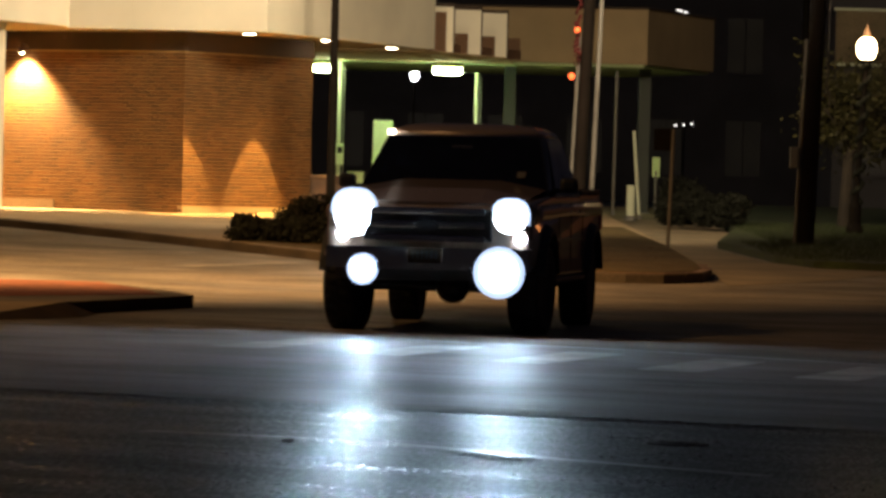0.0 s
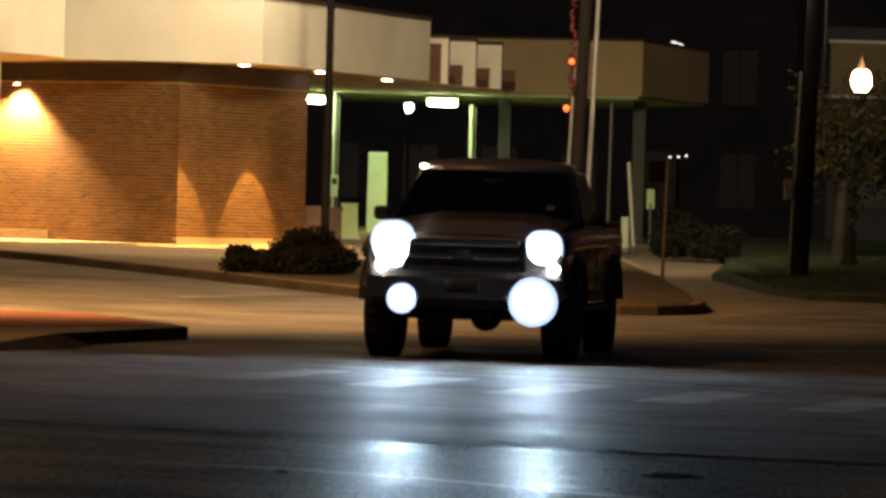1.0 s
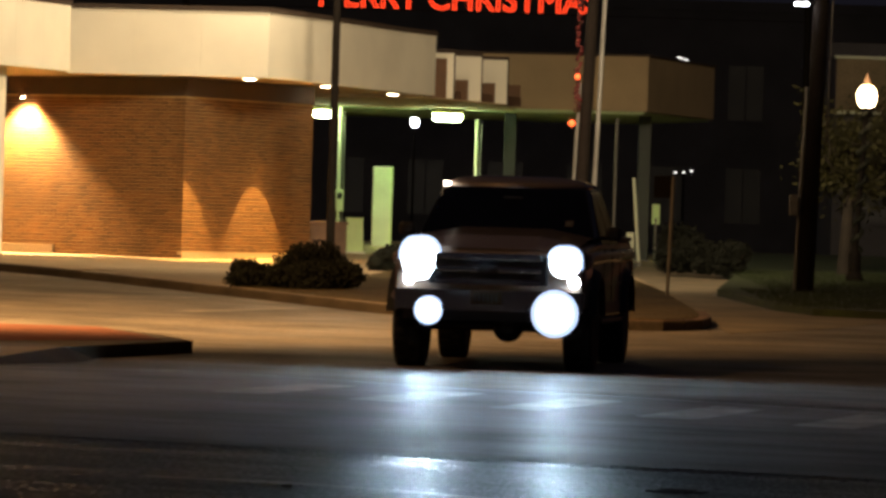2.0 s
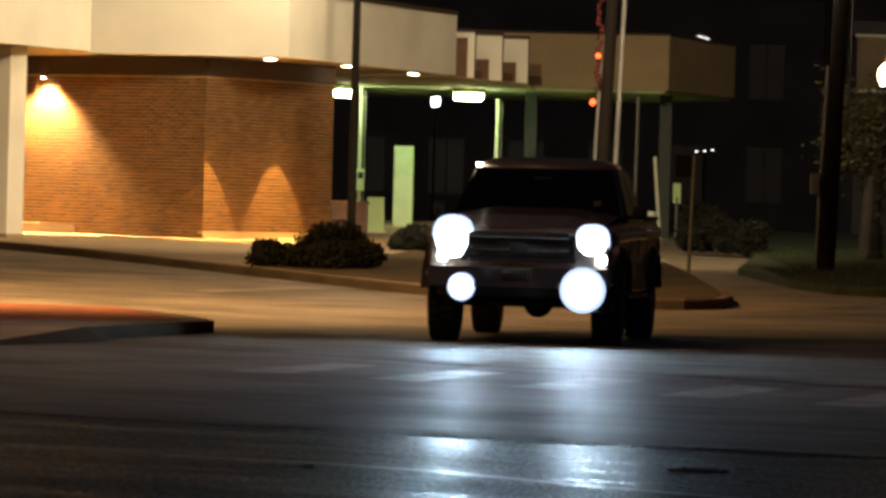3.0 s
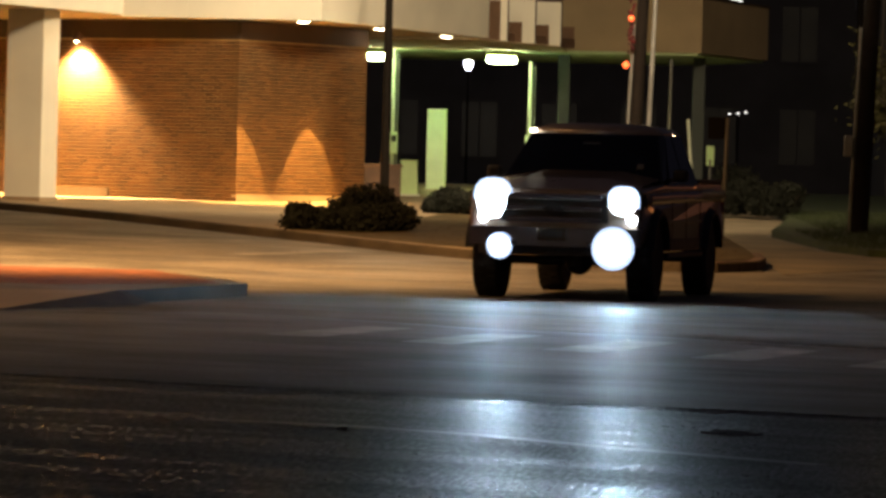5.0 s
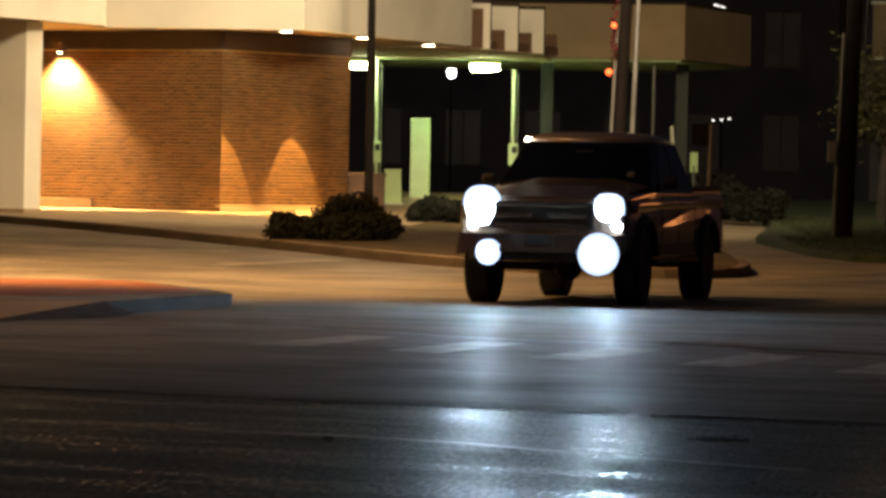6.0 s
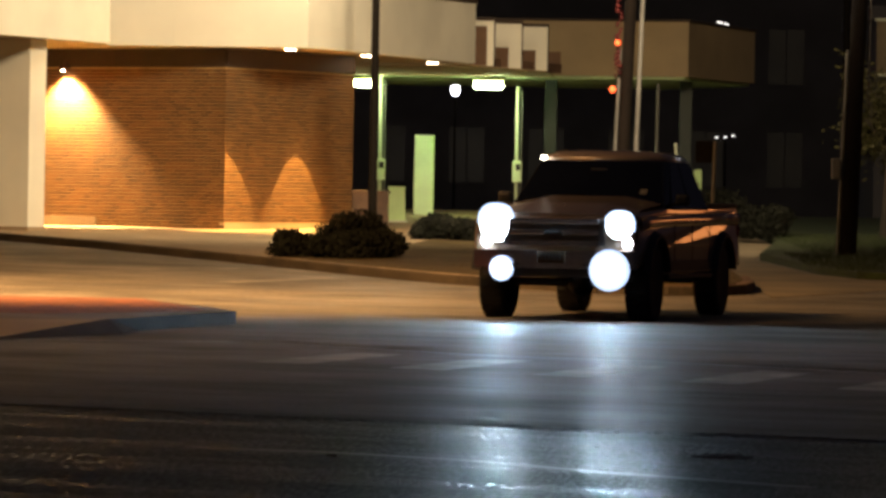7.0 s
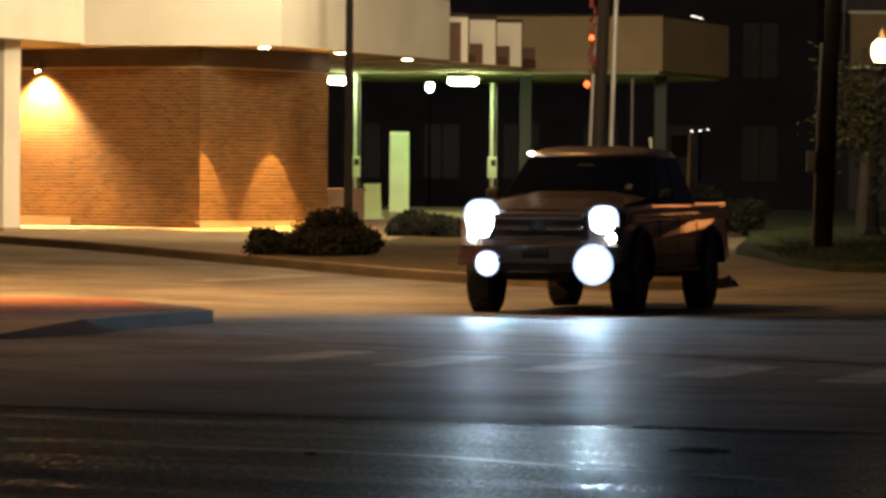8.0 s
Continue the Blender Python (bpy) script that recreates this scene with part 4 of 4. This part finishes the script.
def truck():
    root = tagged(empty("pickup_truck"), "bronze-grey lifted pickup truck with blazing headlights", "truck")
    part("body", side_profile_body(), BODY, root)
    # bonnet with a raised centre
    part("bonnet", loft([[(-.80, -.78, 1.17), (-.45, -.80, 1.22), (.45, -.80, 1.22), (.80, -.78, 1.17)], [(-.86, -.2, 1.275), (-.45, -.2, 1.35), (.45, -.2, 1.35), (.86, -.2, 1.275)],
                         [(-.88, .80, 1.35), (-.45, .82, 1.43), (.45, .82, 1.43), (.88, .80, 1.35)]]), BODY, root)
    # cab: pillars and roof as one shell, glass set into it
    low = [(-.92, 0.70, 1.28), (.92, 0.70, 1.28), (.955, 1.1, 1.28), (.955, 3.00, 1.28), (.90, 3.06, 1.28), (-.90, 3.06, 1.28), (-.955, 3.00, 1.28), (-.955, 1.1, 1.28)]
    mid = [(-.735, 1.44, 1.85), (.735, 1.44, 1.85), (.77, 1.60, 1.85), (.77, 2.74, 1.85), (.71, 2.82, 1.85), (-.71, 2.82, 1.85), (-.77, 2.74, 1.85), (-.77, 1.60, 1.85)]
    top = [(x * 0.93, 1.52 + (y - 1.44) * 0.90, 1.91) for x, y, z in mid]
    shell = [(x * 0.80, 1.62 + (y - 1.44) * 0.80, 1.95) for x, y, z in mid]
    cap = [(x * 0.5, 1.78 + (y - 1.44) * 0.6, 1.975) for x, y, z in mid]
    cab = loft([low, mid])
    part("roof_panel", loft([[(x, y, z + 0.002) for x, y, z in mid], top, shell, cap]), BODY, root, smooth=True)
    edges = [e for e in cab.edges if e.is_manifold and e.calc_face_angle(0) > 0.2 and min(v.co.z for v in e.verts) > 1.27 and max(v.co.z for v in e.verts) > 1.3]
    bmesh.ops.bevel(cab, geom=edges, offset=0.03, segments=3, affect="EDGES", profile=0.5)
    # Black frames; the shade on the cab is put into this colour too.
    part("cab_shell", cab, PILLAR, root, "black window pillars with shade put into the colour", smooth=False)

    def pane(name, quad, lift):
        bm = bmesh.new()
        a, b, c, d = (Vector(q) for q in quad)
        nrm = (b - a).cross(d - a).normalized()
        cen = (a + b + c + d) / 4
        v1 = [bm.verts.new(cen + (p - cen) * 0.975 + nrm * lift) for p in (a, b, c, d)]
        v0 = [bm.verts.new(cen + (p - cen) * 0.985 - nrm * 0.004) for p in (a, b, c, d)]
        bm.faces.new(v1)
        for i in range(4):
            bm.faces.new((v0[i], v0[(i + 1) % 4], v1[(i + 1) % 4], v1[i]))
        part(name, bm, GLASSDARK, root, "dark tinted glass")
    pane("windscreen", (low[0], low[1], mid[1], mid[0]), 0.006)

    def side(y0, y1):
        for s in (1, -1):
            def at(y, k):
                a, b = (.955, 1.28), (.77, 1.85)
                return (s * (a[0] + (b[0] - a[0]) * k), y, a[1] + (b[1] - a[1]) * k)
            q = [at(y0, 0.03), at(y1, 0.03), at(min(y1, 2.73), 0.97), at(max(y0 + 0.02, 1.60 if y0 < 1.5 else y0), 0.97)]
            pane("side_window", q if s > 0 else q[::-1], 0.006)
    side(0.98, 1.98)
    side(2.02, 2.99)
    bm = bmesh.new()
    k0, k1 = 0.30, 0.40
    v = [bm.verts.new((x, 0.70 + 0.74 * k - 0.02, 1.28 + 0.57 * k + 0.012)) for x, k in ((0.58, k0), (0.66, k0), (0.66, k1), (0.58, k1))]
    bm.faces.new(v)
    bm.faces.new([bm.verts.new(p.co + Vector((0, 0.006, -0.005))) for p in v[::-1]])
    part("inspection_sticker", bm, STEEL, root, "small pale windscreen sticker")
    # grille: dark opening, chrome bars and surround
    g = part("grille", box(-0.60, 0.60, -0.905, -0.80, 0.86, 1.16, 0.02), BLACKPL, root)
    for z in (0.885, 1.01, 1.135):
        part("grille_bar", box(-0.53, 0.53, -0.935, -0.885, z - 0.03, z + 0.03, 0.012), CHROME, g, "chrome grille bar")
    part("emblem", loft([[(-.13, -.945, 1.0), (-.05, -.945, .965), (.05, -.945, .965), (.13, -.945, 1.0), (.05, -.945, 1.05), (-.05, -.945, 1.05)],
                         [(-.13, -.925, 1.0), (-.05, -.925, .965), (.05, -.925, .965), (.13, -.925, 1.0), (.05, -.925, 1.05), (-.05, -.925, 1.05)]]), BLACKPL, g, "dark plain emblem")
    # bumper with plate and lower valance
    b = part("bumper", loft([[(-.95, -.80, z), (-.93, -.93, z), (-.6, -1.02, z), (.6, -1.02, z), (.93, -.93, z), (.95, -.80, z)] for z in (0.60, 0.80)]), CHROME, root, "chrome front bumper")
    part("valance", loft([[(-.86, -.78, z), (-.7, -.95, z), (.7, -.95, z), (.86, -.78, z)] for z in (0.50, 0.61)]), BLACKPL, root)
    pl = part("number_plate", box(-0.16, 0.16, -1.035, -1.015, 0.66, 0.80, 0.004), SHADEBROWN, b, "dull number plate")
    for k in range(6):
        part("plate_bar", box(-0.125 + k * 0.043, -0.10 + k * 0.043, -1.039, -1.034, 0.69, 0.77), BLACKPL, pl)
    for s in (1, -1):
        # Lens sizes, here and for the fog lamps, take in the lamps' bloom.
        HR = (0.162, 0.162) if s > 0 else (0.195, 0.218)
        hx, fx = (0.76, 0.69) if s > 0 else (-0.69, -0.57)
        h = part("headlight", box(hx - 0.19, hx + 0.19, -0.86, -0.70, 0.86, 1.23, 0.05), BLACKPL, root, "dark headlight housing")
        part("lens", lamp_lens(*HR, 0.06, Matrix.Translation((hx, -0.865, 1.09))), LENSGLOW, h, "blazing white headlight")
        # Unseen slot and tray, added so the beam reaches far but not close by.
        part("beam_slot", box(hx - 0.05, hx + 0.05, -0.940, -0.928, 1.080, 1.100, 0.003), BEAM, h, "added slot emitter that carries the beam")
        part("beam_tray", hood(hx, -1.08, -0.915, 1.071), BLACKPL, h, "thin black tray added to trim the beam")
        part("turn_lamp", turned([(0.01, 0.05), (0.035, 0.045), (0.055, 0.02), (0.055, 0.0)], 18, m=Matrix.Translation((hx + s * 0.10, -0.875, 0.90)) @ pose(0, 0, 0, 90)), SIGNAL, h, "bright lower lamp")
        part("side_marker", box(s * 0.915 - 0.02, s * 0.915 + 0.02, -0.80, -0.68, 0.93, 0.99, 0.01), AMBER, h, "glowing amber marker")
        FR = 0.225 if s > 0 else 0.138
        f = part("fog_lamp", turned([(0.03, -0.02), (FR, -0.02), (FR, 0.06)], 24, m=Matrix.Translation((fx, -1.0, 0.59)) @ pose(0, 0, 0, 90)), BLACKPL, root)
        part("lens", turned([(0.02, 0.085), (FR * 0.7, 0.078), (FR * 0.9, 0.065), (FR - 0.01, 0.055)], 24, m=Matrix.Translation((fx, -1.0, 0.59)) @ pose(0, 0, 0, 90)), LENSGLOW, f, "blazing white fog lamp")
        part("beam_slot", box(fx - 0.05, fx + 0.05, -1.100, -1.088, 0.580, 0.600, 0.003), FOGBEAM, f, "added slot emitter that carries the beam")
        part("beam_tray", hood(fx, -1.16, -1.075, 0.571), BLACKPL, f, "thin black tray added to trim the beam")
        # Weakly emitting rings round the lenses stand in for the lamps' halo.
        part("halo_ring", lamp_lens(FR * 1.05, FR * 1.05, 0.02, Matrix.Translation((fx, -1.058, 0.59)), 2.0), HALO, f, "weakly glowing ring that imitates the lamp's halo")
        part("halo_ring", lamp_lens(HR[0] * 1.13, HR[1] * 1.12, 0.02, Matrix.Translation((hx, -0.868, 1.09))), HALO, h, "weakly glowing ring that imitates the lamp's halo")
        part("tow_hook", tube((s * 0.42, -1.03, 0.6), (s * 0.42, -1.10, 0.64), 0.02), BLACKPL, root)
        mi = part("mirror", box(s * 1.07 - 0.085, s * 1.07 + 0.085, 0.98, 1.09, 1.33, 1.47, 0.04), BLACKPL, root)
        part("mirror_arm", box(s * 0.96 - 0.06, s * 0.96 + 0.06, 1.02, 1.08, 1.33, 1.37, 0.01), BLACKPL, mi)
        part("running_board", box(s * 0.93 - 0.09, s * 0.93 + 0.09, 0.62, 3.05, 0.47, 0.53, 0.02), BLACKPL, root)
        for y in (1.85, 2.58):
            part("door_handle", box(s * 0.985 - 0.02, s * 0.985 + 0.02, y - 0.1, y + 0.08, 1.13, 1.165, 0.01), CHROME, root, "chrome door handle")
        for y in (1.02, 1.99, 2.98):
            part("door_seam", box(s * 0.9875 - 0.004, s * 0.9875 + 0.004, y - 0.004, y + 0.004, 0.62, 1.24), BLACKPL, root)
        sec = [[(s * (0.955 + 0.045 * math.sin(math.pi * k / 6)), y, zc + 0.075 * math.cos(math.pi * k / 6)) for k in range(7)]
               for y, zc in ((-0.62, 1.10), (-0.3, 1.13), (1.0, 1.15), (3.0, 1.16), (4.70, 1.17))]
        part("shoulder", loft(sec), BODY, root, smooth=True)
        part("sill_panel", box(s * 0.975 - 0.03, s * 0.975 + 0.015, 0.60, 3.08, 0.56, 0.70, 0.02), BLACKPL, root)
        part("moulding", box(s * 0.987 - 0.006, s * 0.987 + 0.012, 0.62, 3.12, 0.86, 0.90, 0.005), BODY, root)
        part("tail_lamp", box(s * 0.93 - 0.05, s * 0.93 + 0.05, 4.72, 4.84, 0.95, 1.25, 0.02), REDGLASS, root)
        for y in (0.0, BASE_L):
            bm = bmesh.new()
            sec = []
            for k in range(13):
                a = radians(14 + 152 * k / 12)
                sec.append([(s * xx, y + rr * math.cos(a), TR + rr * math.sin(a)) for xx, rr in ((0.97, 0.53), (1.06, 0.53), (1.06, 0.56), (0.985, 0.61), (0.97, 0.61))])
            part("arch_flare", loft(sec), BLACKPL, root)
    part("roof_marker", box(-0.755, -0.685, 1.44, 1.54, 1.855, 1.90, 0.012), PALEGLOW, root, "small lit marker lamp")
    part("interior_mirror", box(-0.1, 0.1, 1.28, 1.30, 1.70, 1.76, 0.01), BLACKPL, root)
    # bed, underbody
    part("bed_floor", box(-0.80, 0.80, 3.12, 4.70, 1.335, 1.345), BLACKPL, root)
    for s in (1, -1):
        part("bed_rail", box(s * 0.90 - 0.06, s * 0.90 + 0.06, 3.10, 4.76, 1.32, 1.37, 0.015), BLACKPL, root)
    part("tailgate", box(-0.88, 0.88, 4.74, 4.83, 0.80, 1.36, 0.02), BODY, root)
    part("rear_bumper", box(-0.95, 0.95, 4.80, 4.98, 0.58, 0.76, 0.03), CHROME, root)
    part("chassis", box(-0.45, 0.45, -0.7, 4.6, 0.50, 0.62, 0.02), BLACKPL, root)
    for y in (0.0, BASE_L):
        ax = tube((-0.75, y, TR), (0.75, y, TR), 0.05, seg=12)
        bmesh.ops.create_uvsphere(ax, u_segments=14, v_segments=8, radius=0.16, matrix=Matrix.Translation((0.12, y, TR)))
        part("axle", ax, BLACKPL, root)
    hubs = [wheel("wheel", root, s * TRACK / 2, y) for y in (0.0, BASE_L) for s in (-1, 1)]
    return root, hubs


TRUCK, WHEELS = truck()
# seconds; place of the front axle's end at the kerb side; heading in degrees. It backs away, slowing down.
DRIVE = [(0.0, -0.87, 45.5, 8.1), (0.5, -0.67, 46.3, 7.9), (1.0, -0.49, 47.3, 7.4), (1.5, -0.37, 48.3, 6.9), (3.0, -0.18, 51.2, 7.1), (3.5, -0.16, 52.1, 8.2), (4.0, -0.15, 52.9, 9.6),
         (4.5, -0.09, 53.5, 10.5), (6.0, 0.04, 55.3, 13.6), (6.5, 0.10, 55.8, 14.1), (7.0, 0.17, 56.4, 14.6), (7.5, 0.23, 56.8, 15.1), (8.0, 0.30, 57.1, 15.6)]



def drive_at(t):
    """Smooth place and heading between the rows."""
    ts = [r[0] for r in DRIVE]
    i = max(k for k in range(len(ts) - 1) if ts[k] <= t + 1e-9)
    u = (t - ts[i]) / (ts[i + 1] - ts[i])
    out = []
    for c in (1, 2, 3):
        def slope(k):
            a, b = max(0, k - 1), min(len(ts) - 1, k + 1)
            return (DRIVE[b][c] - DRIVE[a][c]) / (ts[b] - ts[a])
        h = ts[i + 1] - ts[i]
        p0, p1, m0, m1 = DRIVE[i][c], DRIVE[i + 1][c], slope(i) * h, slope(i + 1) * h
        out.append((2 * u**3 - 3 * u**2 + 1) * p0 + (u**3 - 2 * u**2 + u) * m0 + (-2 * u**3 + 3 * u**2) * p1 + (u**3 - u**2) * m1)
    return out


def motions():
    rows, gone, last = [], 0.0, None
    turns = []
    for k in range(41):
        t = k * 0.2
        x, y, a = drive_at(min(t, 8.0))
        c = Vector((x + TRACK / 2 * math.cos(radians(a)), y - TRACK / 2 * math.sin(radians(a))))
        if last is not None:
            gone += (c - last).length
        last = c
        rows.append((t, pose(c.x, c.y, 0.0, 0, 0, -a)))
        turns.append((t, -math.degrees(gone / TR)))
    walk(TRUCK, rows)
    for w in WHEELS:
        at = w.matrix_basis.translation.copy()
        front = at.y < 1
        # the front wheels are still turned at first and straighten as it backs away
        walk(w, [(t, pose(at.x, at.y, at.z, 0, 0, -6.0 * max(0.0, 1 - t / 2.4) if front else 0) @ pose(0, 0, 0, q)) for t, q in turns])


# ------------------------------------------------------------------ bricks of the bank wall
def wall_bricks(wall):
    """Running bond, courses of 68 mm; those by the corner are pieces, the rest one joined mesh."""
    rnd = random.Random(12)
    course, unit, bl, bh, depth = 0.0677, 0.203, 0.193, 0.0575, 0.045
    foot = WALL_FOOT - 0.05
    rows = int((BRICK_TOP - foot) / course)
    verts, faces, singles = [], [], []
    for d, ln in ((LEFT, 9.4), (RIGHT, 4.42)):
        n = -RIGHT if d is LEFT else -LEFT
        for k in range(rows):
            z = foot + k * course + 0.005
            if d is RIGHT and z < WALL_FOOT + 0.14:
                continue
            s = -0.5 * unit * (k % 2) if d is LEFT else -0.5 * unit * ((k + 1) % 2)
            s = max(s, 0)
            first = True
            while s < ln - 0.03:
                e = min(s + (unit / 2 if (first and (k % 2) == (0 if d is LEFT else 1)) else unit), ln)
                out = rnd.uniform(-0.002, 0.002)
                if d is LEFT and 0.11 < s < 1.25 and 1.9 < z < 3.75 and e - s > unit * 0.95:
                    singles.append((s, z, out))
                else:
                    a, b = CORNER + d * (s + 0.005 if not first else s), CORNER + d * (e - 0.005)
                    i = len(verts)
                    for p in (a, b):
                        for q in (n * out, -n * depth):
                            for h in (0, bh):
                                verts.append((p.x + q.x, p.y + q.y, z + h))
                    faces += [(i, i + 4, i + 5, i + 1), (i + 1, i + 5, i + 7, i + 3), (i, i + 2, i + 6, i + 4), (i, i + 1, i + 3, i + 2), (i + 4, i + 6, i + 7, i + 5)]
                s, first = e, False
    me = bpy.data.meshes.new("brickwork")
    me.from_pydata(verts, [], faces)
    me.materials.append(BRICK)
    ob = tagged(new("brickwork", me), kind="stuff")
    ob.parent = wall
    one = box(0.005, bl + 0.005, 0, depth, 0, bh, 0.003, seg=1)
    me = bpy.data.meshes.new("brick")
    one.to_mesh(me)
    one.free()
    me.materials.append(BRICK)
    ang = math.degrees(math.atan2(-LEFT.y, -LEFT.x))
    for s, z, out in singles[:300]:
        p = CORNER + LEFT * (s + unit) - RIGHT * out
        o = new("brick", me)
        o.parent = wall
        o.matrix_basis = pose(p.x, p.y, z, 0, 0, ang)


wall_bricks(bpy.data.objects["wall_bank"])


motions()
